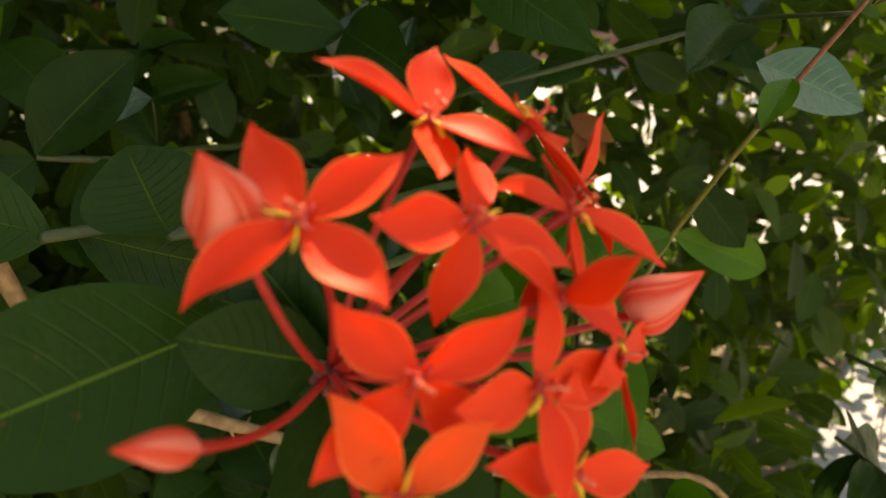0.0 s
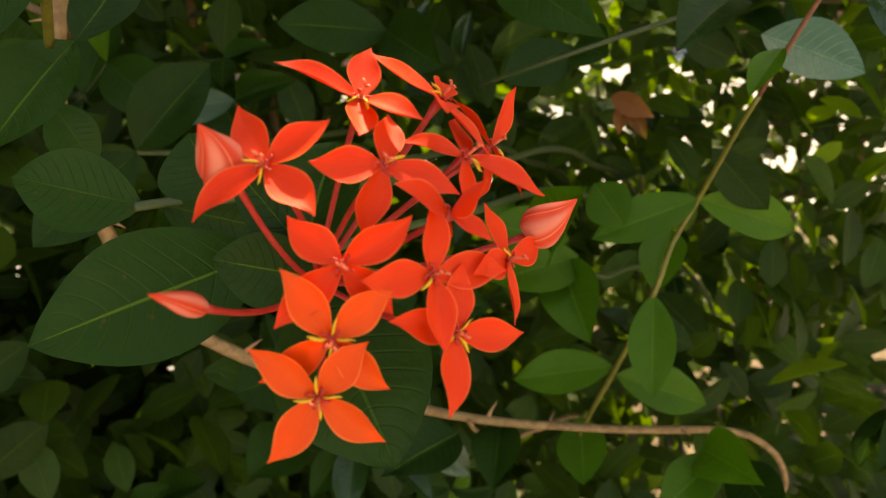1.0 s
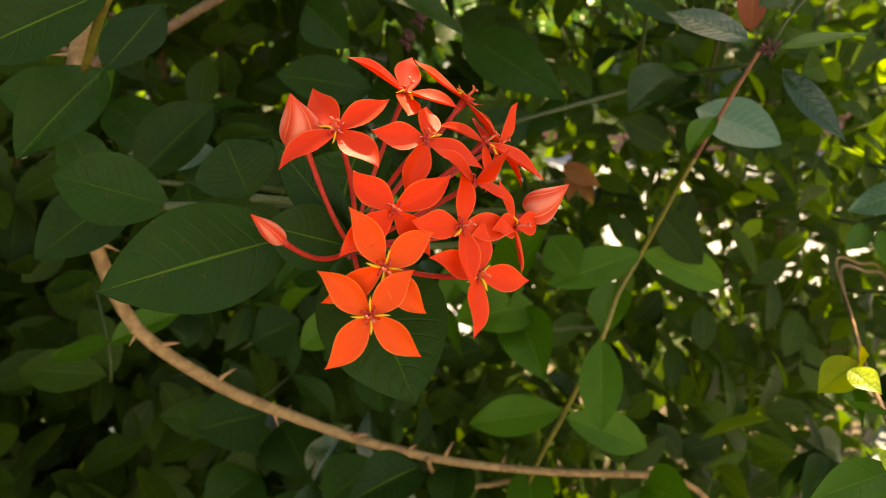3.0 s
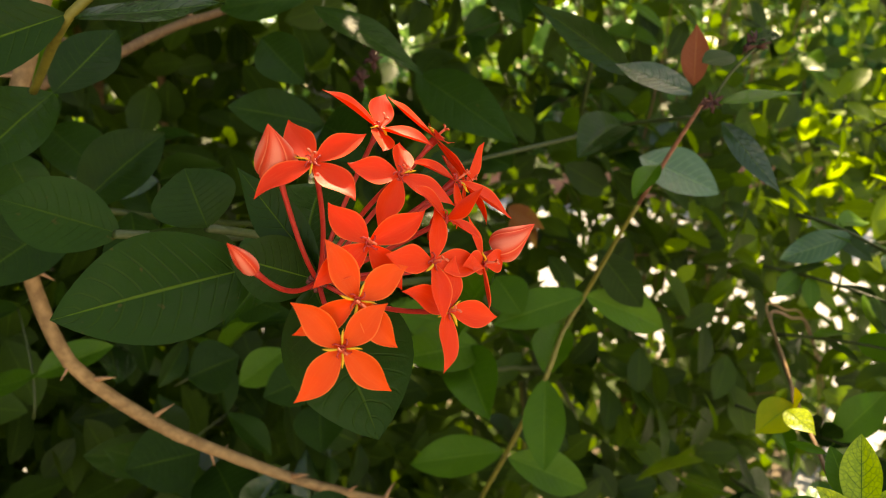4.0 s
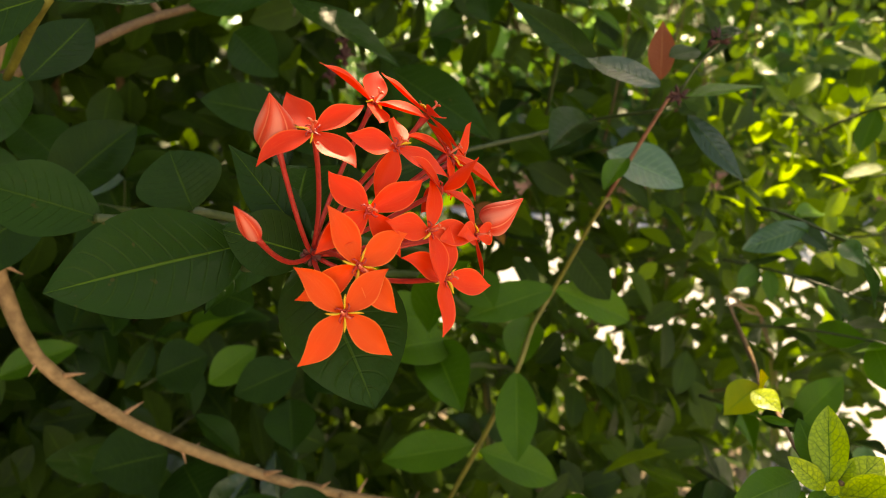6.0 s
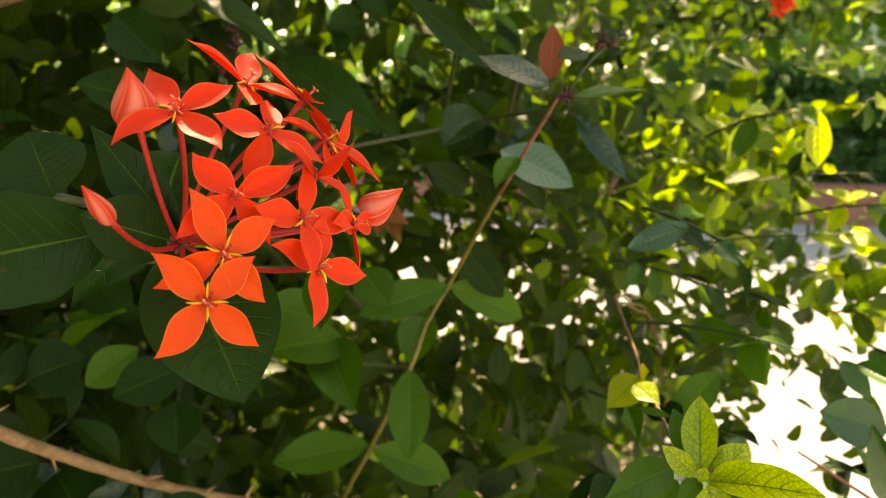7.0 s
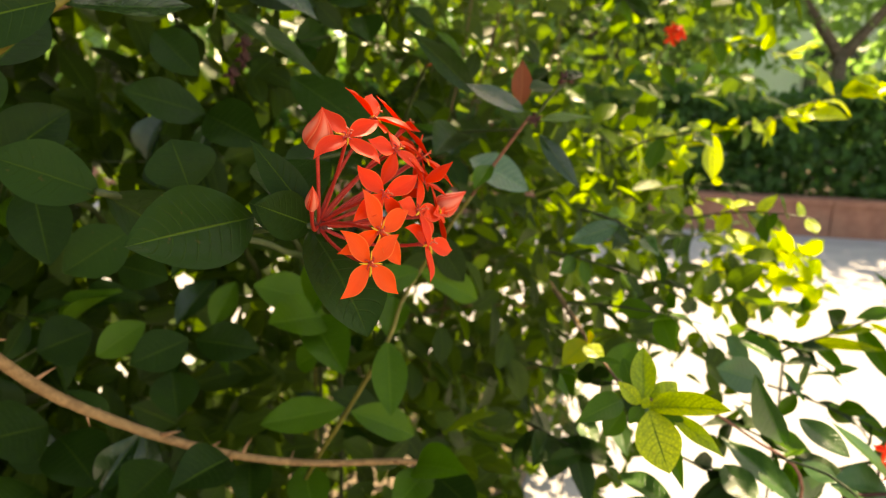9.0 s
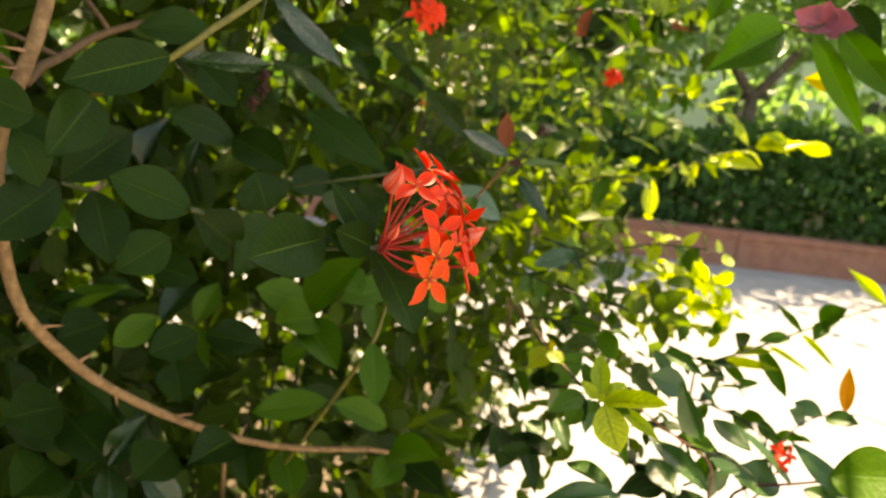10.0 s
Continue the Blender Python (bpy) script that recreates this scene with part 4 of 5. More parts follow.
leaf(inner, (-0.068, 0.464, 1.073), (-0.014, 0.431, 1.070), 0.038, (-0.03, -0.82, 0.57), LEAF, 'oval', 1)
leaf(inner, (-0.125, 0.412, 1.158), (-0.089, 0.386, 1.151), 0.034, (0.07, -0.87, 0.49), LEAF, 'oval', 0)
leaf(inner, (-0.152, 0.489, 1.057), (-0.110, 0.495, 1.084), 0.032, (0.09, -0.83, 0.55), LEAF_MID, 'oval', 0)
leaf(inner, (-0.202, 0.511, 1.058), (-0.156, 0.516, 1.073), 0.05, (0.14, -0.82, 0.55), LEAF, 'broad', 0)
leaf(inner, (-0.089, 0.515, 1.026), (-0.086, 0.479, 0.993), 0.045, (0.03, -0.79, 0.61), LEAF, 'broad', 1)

high = thing('ixora_shoot', (-0.048, 0.421, 1.346), 'tall brown-stemmed ixora shoot with long dark leaves', 'shoot', 'leafy shoots')
stem(high, ((-0.048, 0.421, 1.346), (-0.037, 0.427, 1.393), (-0.027, 0.452, 1.426), (0.034, 0.673, 1.510), (0.067, 0.816, 1.529), (0.135, 1.103, 1.546), (0.224, 1.485, 1.423), (0.247, 1.581, 0.000)), 0.0012, 0.002, TWIG_GREEN)
leaf(high, (-0.044, 0.359, 1.351), (0.019, 0.320, 1.306), 0.032, (0.35, -0.50, 0.80), LEAF, 'lance', 0)
leaf(high, (-0.030, 0.413, 1.406), (0.027, 0.371, 1.347), 0.03, (-0.11, -0.49, 0.87), LEAF_GLOSS, 'lance', 2, 'glossy dark leaf')
leaf(high, (0.017, 0.447, 1.308), (0.081, 0.379, 1.258), 0.04, (-0.17, -0.90, 0.39), LEAF, 'lance', 0)
leaf(high, (-0.054, 0.441, 1.275), (-0.116, 0.411, 1.293), 0.038, (0.04, -0.88, 0.47), LEAF, 'oval', 0)
leaf(high, (-0.054, 0.441, 1.275), (-0.014, 0.389, 1.254), 0.042, (-0.04, -0.97, 0.25), LEAF, 'broad', 1)
leaf(high, (-0.091, 0.429, 1.338), (-0.060, 0.403, 1.305), 0.034, (0.03, -0.99, 0.16), LEAF, 'oval', 1)
leaf(high, (-0.027, 0.436, 1.380), (0.035, 0.420, 1.364), 0.04, (-0.10, -0.89, 0.44), LEAF, 'lance', 1)
leaf(high, (-0.066, 0.505, 1.371), (-0.138, 0.513, 1.367), 0.04, (0.06, -0.89, 0.45), LEAF, 'oval', 1)
leaf(high, (0.067, 0.523, 1.390), (0.093, 0.484, 1.375), 0.036, (-0.19, -0.91, 0.36), LEAF, 'oval', 1)
leaf(high, (0.109, 0.563, 1.372), (0.107, 0.522, 1.344), 0.036, (-0.22, -0.95, 0.22), LEAF, 'broad', 1)
leaf(high, (0.066, 0.511, 1.238), (0.015, 0.482, 1.224), 0.04, (-0.13, -0.85, 0.52), LEAF, 'broad', 2)
leaf(high, (0.069, 0.510, 1.239), (0.089, 0.480, 1.231), 0.036, (-0.18, -0.84, 0.51), LEAF, 'broad', 1)
withered_flower(high, (-0.017, 0.497, 1.334), 0.008)
withered_flower(high, (-0.018, 0.497, 1.321), 0.008)
withered_flower(high, (-0.029, 0.489, 1.307), 0.008)

tall = thing('ixora_shoot', (0.140, 0.452, 1.129), 'upright ixora shoot with pairs of oval green leaves', 'shoot', 'leafy shoots')
stem(tall, ((0.188, 0.333, 1.283), (0.176, 0.362, 1.247), (0.165, 0.391, 1.211)), 0.0011, 0.0014, TWIG_RED, 'stem_tip')
stem(tall, ((0.165, 0.391, 1.211), (0.158, 0.410, 1.188), (0.140, 0.452, 1.129), (0.120, 0.447, 1.100), (0.103, 0.432, 1.068), (0.072, 0.462, 0.988), (0.050, 0.490, 0.930), (0.030, 0.530, 0.860)), 0.0015, 0.0021, TWIG_OLIVE)
leaf(tall, (0.103, 0.432, 1.068), (0.092, 0.381, 1.016), 0.033, (-0.22, -0.81, 0.54), LEAF_MID, 'oval', 0)
leaf(tall, (0.104, 0.434, 1.070), (0.126, 0.490, 1.093), 0.034, (-0.22, -0.81, 0.54), LEAF_MID, 'oval', 1)
leaf(tall, (0.072, 0.475, 0.985), (-0.011, 0.484, 0.974), 0.038, (-0.10, -0.68, 0.72), LEAF_MID, 'oval', 0)
leaf(tall, (0.073, 0.453, 0.991), (0.140, 0.455, 0.955), 0.036, (-0.19, -0.70, 0.69), LEAF_MID, 'oval', 1)
leaf(tall, (0.140, 0.452, 1.129), (0.064, 0.442, 1.112), 0.034, (-0.20, -0.75, 0.63), LEAF_MID, 'oval', 0)
leaf(tall, (0.140, 0.452, 1.129), (0.208, 0.467, 1.091), 0.034, (-0.29, -0.77, 0.57), LEAF_MID, 'oval', 1)
leaf(tall, (0.148, 0.440, 1.168), (0.186, 0.452, 1.115), 0.03, (-0.32, -0.86, 0.41), LEAF, 'oval', 0)
leaf(tall, (0.175, 0.424, 1.240), (0.226, 0.402, 1.213), 0.047, (0.02, -0.62, 0.79), LEAF_PALE, 'broad', 0, 'pale glossy leaf')
leaf(tall, (0.161, 0.419, 1.264), (0.114, 0.352, 1.250), 0.034, (-0.26, -0.84, 0.45), LEAF, 'broad', 3)
leaf(tall, (0.172, 0.370, 1.240), (0.148, 0.345, 1.222), 0.016, (-0.33, -0.67, 0.67), LEAF_MID, 'oval', 1)
leaf(tall, (0.173, 0.315, 1.287), (0.135, 0.344, 1.307), 0.024, (-0.32, -0.34, 0.88), LEAF_GLOSS, 'lance', 0, 'glossy dark leaf')
leaf(tall, (0.201, 0.339, 1.268), (0.226, 0.311, 1.226), 0.015, (-0.54, -0.54, 0.65), LEAF_GLOSS, 'lance', 0)
leaf(tall, (0.190, 0.318, 1.280), (0.241, 0.321, 1.284), 0.017, (0.10, -0.31, 0.94), LEAF_MID, 'lance', 0)
leaf(tall, (0.185, 0.344, 1.291), (0.191, 0.357, 1.328), 0.017, (-0.43, -0.90, 0.08), LEAF_RUST, 'lance', 0, 'rust-red withering leaf')
leaf(tall, (0.202, 0.325, 1.307), (0.181, 0.322, 1.304), 0.019, (-0.11, -0.53, 0.84), LEAF, 'oval', 0)
leaf(tall, (0.208, 0.322, 1.315), (0.221, 0.309, 1.316), 0.017, (-0.40, -0.30, 0.87), LEAF_GLOSS, 'lance', 0)
leaf(tall, (0.150, 0.360, 1.300), (0.085, 0.340, 1.345), 0.02, (-0.31, -0.92, 0.25), LEAF, 'lance', 1)
stem(tall, ((0.184, 0.342, 1.272), (0.161, 0.419, 1.264), (0.120, 0.430, 1.255), (0.055, 0.420, 1.245), (0.000, 0.450, 1.230)), 0.0011, 0.0016, TWIG_GREEN, 'side_twig')
stem(tall, ((0.189, 0.326, 1.281), (0.198, 0.322, 1.297), (0.211, 0.319, 1.311)), 0.0012, 0.001, TWIG_GREEN, 'side_twig')
withered_flower(tall, (0.211, 0.319, 1.313), 0.0075)
withered_flower(tall, (0.189, 0.326, 1.281), 0.0065)

mid = thing('ixora_shoot', (0.050, 0.502, 1.077), 'ixora shoot with rounded fresh green leaves', 'shoot', 'leafy shoots')
stem(mid, ((0.045, 0.485, 1.085), (0.071, 0.528, 1.041), (0.114, 0.663, 0.984), (0.202, 0.935, 0.850), (0.318, 1.296, 0.525), (0.348, 1.387, 0.000)), 0.002, 0.004, TWIG_GREEN)
leaf(mid, (0.035, 0.449, 1.101), (0.062, 0.373, 1.175), 0.044, (-0.14, -0.77, 0.62), LEAF_MID, 'broad', 1)
leaf(mid, (0.054, 0.481, 1.082), (-0.009, 0.417, 1.098), 0.047, (-0.10, -0.79, 0.60), LEAF_MID, 'round', 0)
leaf(mid, (0.041, 0.484, 1.078), (0.055, 0.402, 1.050), 0.044, (-0.14, -0.81, 0.57), LEAF_MID, 'broad', 1)
leaf(mid, (0.048, 0.487, 1.095), (-0.014, 0.488, 1.115), 0.04, (-0.10, -0.85, 0.52), LEAF_MID, 'broad', 0)
leaf(mid, (0.087, 0.437, 1.121), (0.071, 0.471, 1.144), 0.034, (-0.19, -0.85, 0.50), LEAF_MID, 'oval', 0)
leaf(mid, (0.037, 0.548, 1.007), (0.058, 0.527, 1.028), 0.03, (-0.12, -0.80, 0.58), LEAF_MID, 'oval', 1)

lowly = thing('bougainvillea_shoot', (-0.049, 0.421, 0.978), 'shoot with pointed mid-green leaves on a thorny stem', 'shoot', 'leafy shoots')
stem(lowly, ((-0.043, 0.421, 0.980), (-0.043, 0.450, 0.948), (-0.032, 0.509, 0.890), (-0.006, 0.639, 0.809), (0.046, 0.898, 0.627), (0.115, 1.244, 0.239), (0.132, 1.331, 0.000)), 0.002, 0.004, BARK)
leaf(lowly, (-0.047, 0.393, 0.990), (-0.097, 0.346, 0.992), 0.042, (0.01, -0.66, 0.75), LEAF_RIB, 'ovate', 1)
leaf(lowly, (-0.024, 0.458, 0.948), (-0.030, 0.393, 0.932), 0.04, (-0.04, -0.77, 0.64), LEAF, 'ovate', 1)
leaf(lowly, (0.129, 0.416, 0.944), (0.154, 0.343, 0.970), 0.04, (-0.24, -0.65, 0.72), LEAF_MID, 'ovate', 1)
leaf(lowly, (0.137, 0.409, 0.939), (0.086, 0.356, 0.937), 0.036, (-0.20, -0.64, 0.74), LEAF_MID, 'ovate', 0)
leaf(lowly, (0.153, 0.419, 0.926), (0.172, 0.353, 0.918), 0.04, (-0.25, -0.62, 0.74), LEAF, 'ovate', 0)
leaf(lowly, (0.041, 0.531, 0.898), (0.038, 0.461, 0.878), 0.045, (-0.11, -0.71, 0.69), LEAF_MID, 'oval', 0)
leaf(lowly, (-0.096, 0.472, 0.950), (-0.133, 0.417, 0.946), 0.055, (0.07, -0.73, 0.68), LEAF, 'broad', 0)
leaf(lowly, (-0.196, 0.497, 0.992), (-0.242, 0.447, 1.006), 0.06, (0.19, -0.76, 0.62), LEAF, 'broad', 0)
leaf(lowly, (-0.191, 0.520, 0.969), (-0.155, 0.462, 0.943), 0.06, (0.13, -0.75, 0.65), LEAF, 'broad', 1)
leaf(lowly, (-0.205, 0.474, 0.943), (-0.235, 0.416, 0.943), 0.055, (0.19, -0.72, 0.67), LEAF, 'broad', 1)

bright = thing('young_shoot', (0.196, 0.157, 1.113), 'young lime-green leaf rosette with dark veins on a drooping twig', 'shoot')
stem(bright, ((0.196, 0.157, 1.113), (0.197, 0.190, 1.109), (0.211, 0.232, 1.107), (0.232, 0.294, 1.104), (0.309, 0.487, 1.089), (0.389, 0.609, 1.043), (0.547, 0.853, 0.929), (0.759, 1.178, 0.632), (0.812, 1.260, 0.000)), 0.0011, 0.0017, TWIG_BROWN)
leaf(bright, (0.191, 0.158, 1.111), (0.199, 0.175, 1.142), 0.0164, (-0.50, -0.66, 0.56), LEAF_LIME, 'oval', 1)
leaf(bright, (0.195, 0.170, 1.110), (0.191, 0.185, 1.132), 0.0124, (-0.50, -0.66, 0.56), LEAF_MID, 'oval', 0)
leaf(bright, (0.189, 0.159, 1.110), (0.174, 0.164, 1.125), 0.0100, (-0.50, -0.66, 0.56), LEAF_LIME, 'oval', 1)
leaf(bright, (0.195, 0.156, 1.108), (0.218, 0.162, 1.121), 0.0167, (-0.50, -0.66, 0.56), LEAF_LIME, 'oval', 2)
leaf(bright, (0.196, 0.156, 1.108), (0.219, 0.112, 1.122), 0.0174, (-0.44, -0.52, 0.73), LEAF_LIME, 'oval', 1)
leaf(bright, (0.193, 0.155, 1.107), (0.186, 0.121, 1.082), 0.0278, (-0.50, -0.66, 0.56), LEAF_LIME, 'oval', 2)
leaf(bright, (0.186, 0.174, 1.107), (0.147, 0.167, 1.099), 0.0186, (-0.50, -0.66, 0.56), LEAF_MID, 'ovate', 3)
leaf(bright, (0.208, 0.152, 1.104), (0.224, 0.118, 1.088), 0.0111, (-0.50, -0.66, 0.56), LEAF_LIME, 'lance', 3)
leaf(bright, (0.212, 0.168, 1.094), (0.213, 0.138, 1.057), 0.0124, (-0.50, -0.66, 0.56), LEAF_MID, 'lance', 1)
leaf(bright, (0.196, 0.185, 1.093), (0.183, 0.186, 1.076), 0.0161, (-0.50, -0.66, 0.56), LEAF_MID, 'broad', 0)
leaf(bright, (0.190, 0.185, 1.128), (0.179, 0.200, 1.127), 0.0042, (-0.50, -0.66, 0.56), LEAF_MID, 'lance', 3)
leaf(bright, (0.189, 0.156, 1.109), (0.191, 0.153, 1.117), 0.0060, (-0.50, -0.66, 0.56), LEAF_LIME, 'oval', 0)
leaf(bright, (0.193, 0.161, 1.106), (0.204, 0.162, 1.121), 0.0130, (-0.50, -0.66, 0.56), LEAF_LIME, 'oval', 1)
leaf(bright, (0.198, 0.161, 1.105), (0.212, 0.142, 1.101), 0.0118, (-0.50, -0.66, 0.56), LEAF_MID, 'oval', 1)
leaf(bright, (0.194, 0.163, 1.106), (0.180, 0.156, 1.099), 0.0099, (-0.50, -0.66, 0.56), LEAF_MID, 'oval', 1)
leaf(bright, (0.195, 0.158, 1.107), (0.211, 0.140, 1.120), 0.0136, (-0.50, -0.66, 0.56), LEAF_LIME, 'oval', 0)

yellowing = thing('young_shoot', (0.221, 0.275, 1.109), 'yellowing curled leaf on a thin brown twig', 'shoot')
stem(yellowing, ((0.221, 0.275, 1.109), (0.243, 0.326, 1.108), (0.307, 0.491, 1.096), (0.385, 0.614, 1.050), (0.543, 0.859, 0.939), (0.753, 1.185, 0.644), (0.806, 1.267, 0.000)), 0.0009, 0.0012, BARK)
leaf(yellowing, (0.221, 0.275, 1.109), (0.199, 0.275, 1.092), 0.022, (-0.38, -0.63, 0.68), LEAF_YELLOW, 'ovate', 3)
leaf(yellowing, (0.221, 0.275, 1.109), (0.222, 0.267, 1.117), 0.016, (-0.34, -0.54, 0.77), LEAF_YELLOW, 'ovate', 3)
leaf(yellowing, (0.210, 0.262, 1.112), (0.216, 0.241, 1.107), 0.014, (-0.34, -0.53, 0.78), LEAF_LIME, 'lance', 3)

spray = thing('ixora_shoot', (0.353, 0.181, 1.017), 'low spray of lance-shaped dark leaves over the road edge', 'shoot', 'leafy shoots')
stem(spray, ((0.350, 0.289, 1.037), (0.402, 0.263, 1.001), (0.424, 0.244, 0.986), (0.434, 0.241, 0.949), (0.496, 0.320, 0.819), (0.408, 0.542, 0.499), (0.217, 0.795, 0.000)), 0.001, 0.004, TWIG_RED)
stem(spray, ((0.340, 0.191, 1.036), (0.357, 0.154, 1.036), (0.359, 0.130, 1.031)), 0.0012, 0.001, TWIG_GREEN, 'side_twig')
leaf(spray, (0.426, 0.234, 0.952), (0.417, 0.330, 0.975), 0.0254, (-0.47, -0.44, 0.76), LEAF_SIDE, 'lance', 1)
leaf(spray, (0.337, 0.215, 1.093), (0.391, 0.228, 1.020), 0.0238, (-0.78, -0.44, 0.44), LEAF_SIDE, 'oval', 1)
leaf(spray, (0.266, 0.207, 0.994), (0.284, 0.303, 0.971), 0.0221, (-0.36, -0.46, 0.81), LEAF_SIDE, 'oval', 0)
leaf(spray, (0.378, 0.245, 1.069), (0.337, 0.258, 1.082), 0.0305, (-0.61, -0.61, 0.51), LEAF_SIDE, 'round', 0)
leaf(spray, (0.408, 0.232, 1.039), (0.412, 0.182, 1.027), 0.0204, (-0.55, -0.44, 0.70), LEAF_SIDE, 'oval', 0)
leaf(spray, (0.452, 0.261, 0.976), (0.469, 0.234, 0.968), 0.0186, (-0.48, -0.39, 0.79), LEAF_SIDE, 'oval', 2)
leaf(spray, (0.403, 0.304, 0.960), (0.387, 0.239, 0.950), 0.0289, (-0.54, -0.52, 0.66), LEAF_SIDE, 'lance', 0)
leaf(spray, (0.374, 0.387, 1.000), (0.350, 0.358, 0.969), 0.0221, (-0.51, -0.65, 0.56), LEAF_SIDE, 'lance', 0)
leaf(spray, (0.345, 0.460, 0.944), (0.328, 0.415, 0.925), 0.0238, (-0.44, -0.68, 0.59), LEAF_SIDE, 'lance', 1)
leaf(spray, (0.372, 0.443, 0.950), (0.358, 0.394, 0.929), 0.0221, (-0.47, -0.66, 0.58), LEAF_SIDE, 'oval', 1)
leaf(spray, (0.314, 0.244, 0.958), (0.249, 0.288, 0.940), 0.0254, (-0.35, -0.44, 0.83), LEAF_SIDE, 'oval', 1)
leaf(spray, (0.476, 0.399, 1.052), (0.488, 0.374, 1.023), 0.0186, (-0.58, -0.60, 0.55), LEAF_SIDE, 'lance', 1)
leaf(spray, (0.484, 0.391, 1.051), (0.490, 0.328, 1.044), 0.0186, (-0.55, -0.53, 0.65), LEAF_SIDE, 'oval', 1)
leaf(spray, (0.471, 0.314, 1.044), (0.480, 0.290, 1.018), 0.0065, (-0.62, -0.54, 0.57), LEAF_SIDE, 'narrow', 1)

sprig = thing('ixora_shoot', (0.354, 0.093, 1.047), 'low dark-stemmed shoot with glossy leaves over the road edge', 'shoot', 'leafy shoots')
stem(sprig, ((0.570, 0.149, 1.015), (0.550, 0.179, 0.980), (0.521, 0.209, 0.962), (0.487, 0.251, 0.933), (0.549, 0.330, 0.803), (0.447, 0.563, 0.483), (0.242, 0.828, 0.000)), 0.0012, 0.004, DRY)
leaf(sprig, (0.524, 0.210, 0.959), (0.506, 0.287, 1.002), 0.0289, (0.29, -0.39, 0.87), LEAF_SIDE, 'lance', 0)
leaf(sprig, (0.526, 0.225, 0.949), (0.476, 0.248, 0.956), 0.0445, (-0.53, -0.38, 0.76), LEAF_SIDE, 'round', 1)
leaf(sprig, (0.525, 0.144, 0.979), (0.501, 0.207, 1.017), 0.0232, (-0.61, -0.37, 0.71), LEAF_SIDE, 'lance', 2)
leaf(sprig, (0.518, 0.167, 0.995), (0.540, 0.097, 1.024), 0.0643, (-0.60, -0.31, 0.74), LEAF_MID, 'broad', 0)
leaf(sprig, (0.499, 0.284, 0.915), (0.478, 0.284, 0.944), 0.0371, (-0.52, -0.43, 0.74), LEAF_SIDE, 'round', 1)
leaf(sprig, (0.541, 0.208, 0.954), (0.543, 0.157, 0.963), 0.0212, (-0.60, -0.35, 0.72), LEAF_SIDE, 'oval', 0)
leaf(sprig, (0.667, 0.332, 0.923), (0.646, 0.385, 0.966), 0.0154, (-0.59, -0.43, 0.68), LEAF_SIDE, 'lance', 1)

outer = thing('ixora_shoot', (0.520, 0.194, 1.053), 'thin sprig with small dark leaves and one yellow upright leaf', 'shoot', 'leafy shoots')
stem(outer, ((0.728, 0.221, 0.996), (0.684, 0.260, 1.006), (0.645, 0.291, 0.988), (0.599, 0.295, 0.949), (0.661, 0.373, 0.819), (0.535, 0.625, 0.499), (0.306, 0.908, 0.000)), 0.0007, 0.003, DRY)
leaf(outer, (0.689, 0.274, 1.003), (0.690, 0.282, 1.063), 0.019, (-0.79, -0.47, 0.38), LEAF_GOLD, 'lance', 0, 'yellow upright leaf')
leaf(outer, (0.664, 0.286, 0.996), (0.646, 0.316, 1.002), 0.0246, (-0.63, -0.41, 0.66), LEAF_SIDE, 'oval', 0)
leaf(outer, (0.665, 0.283, 0.993), (0.667, 0.239, 1.004), 0.0246, (-0.64, -0.38, 0.66), LEAF_SIDE, 'oval', 1)
leaf(outer, (0.650, 0.297, 0.981), (0.622, 0.304, 0.999), 0.0246, (-0.62, -0.42, 0.67), LEAF_SIDE, 'oval', 1)

arching = thing('young_shoot', (0.806, 0.514, 0.995), 'arching twig with slender yellow-green leaves above the road', 'shoot', 'sunlit twigs')
stem(arching, ((1.016, 0.395, 1.120), (0.969, 0.425, 1.094), (0.890, 0.475, 1.047), (0.807, 0.515, 0.999), (0.725, 0.559, 0.954), (0.831, 0.656, 0.901), (1.043, 0.851, 0.776), (1.326, 1.110, 0.463), (1.396, 1.175, 0.000)), 0.0014, 0.004, TWIG_GREEN)
leaf(arching, (0.882, 0.470, 1.052), (0.882, 0.428, 1.087), 0.0375, (-0.71, -0.47, 0.52), LEAF_MID, 'round', 1)
leaf(arching, (0.888, 0.462, 1.054), (0.851, 0.451, 1.029), 0.025, (-0.70, -0.47, 0.54), LEAF_MID, 'round', 1)
leaf(arching, (0.866, 0.484, 1.031), (0.818, 0.512, 1.078), 0.0125, (-0.68, -0.50, 0.53), LEAF_MID, 'lance', 1)
leaf(arching, (0.865, 0.485, 1.029), (0.866, 0.414, 0.994), 0.01125, (-0.69, -0.46, 0.56), LEAF_LIME, 'lance', 1)
leaf(arching, (0.855, 0.494, 1.020), (0.800, 0.512, 1.010), 0.0225, (-0.66, -0.50, 0.56), LEAF_MID, 'oval', 1)
leaf(arching, (0.833, 0.516, 1.000), (0.846, 0.436, 0.979), 0.01, (-0.67, -0.48, 0.57), LEAF_LIME, 'narrow', 1)
leaf(arching, (0.822, 0.527, 0.994), (0.818, 0.453, 0.936), 0.0275, (-0.65, -0.49, 0.59), LEAF_MID, 'oval', 1)
leaf(arching, (0.810, 0.540, 0.990), (0.778, 0.540, 1.016), 0.0325, (-0.64, -0.53, 0.56), LEAF, 'round', 1)
leaf(arching, (0.798, 0.549, 0.978), (0.815, 0.489, 1.001), 0.0175, (-0.64, -0.51, 0.57), LEAF_LIME, 'lance', 1)
leaf(arching, (0.785, 0.557, 0.960), (0.784, 0.497, 0.935), 0.02, (-0.62, -0.51, 0.60), LEAF_MID, 'lance', 1)
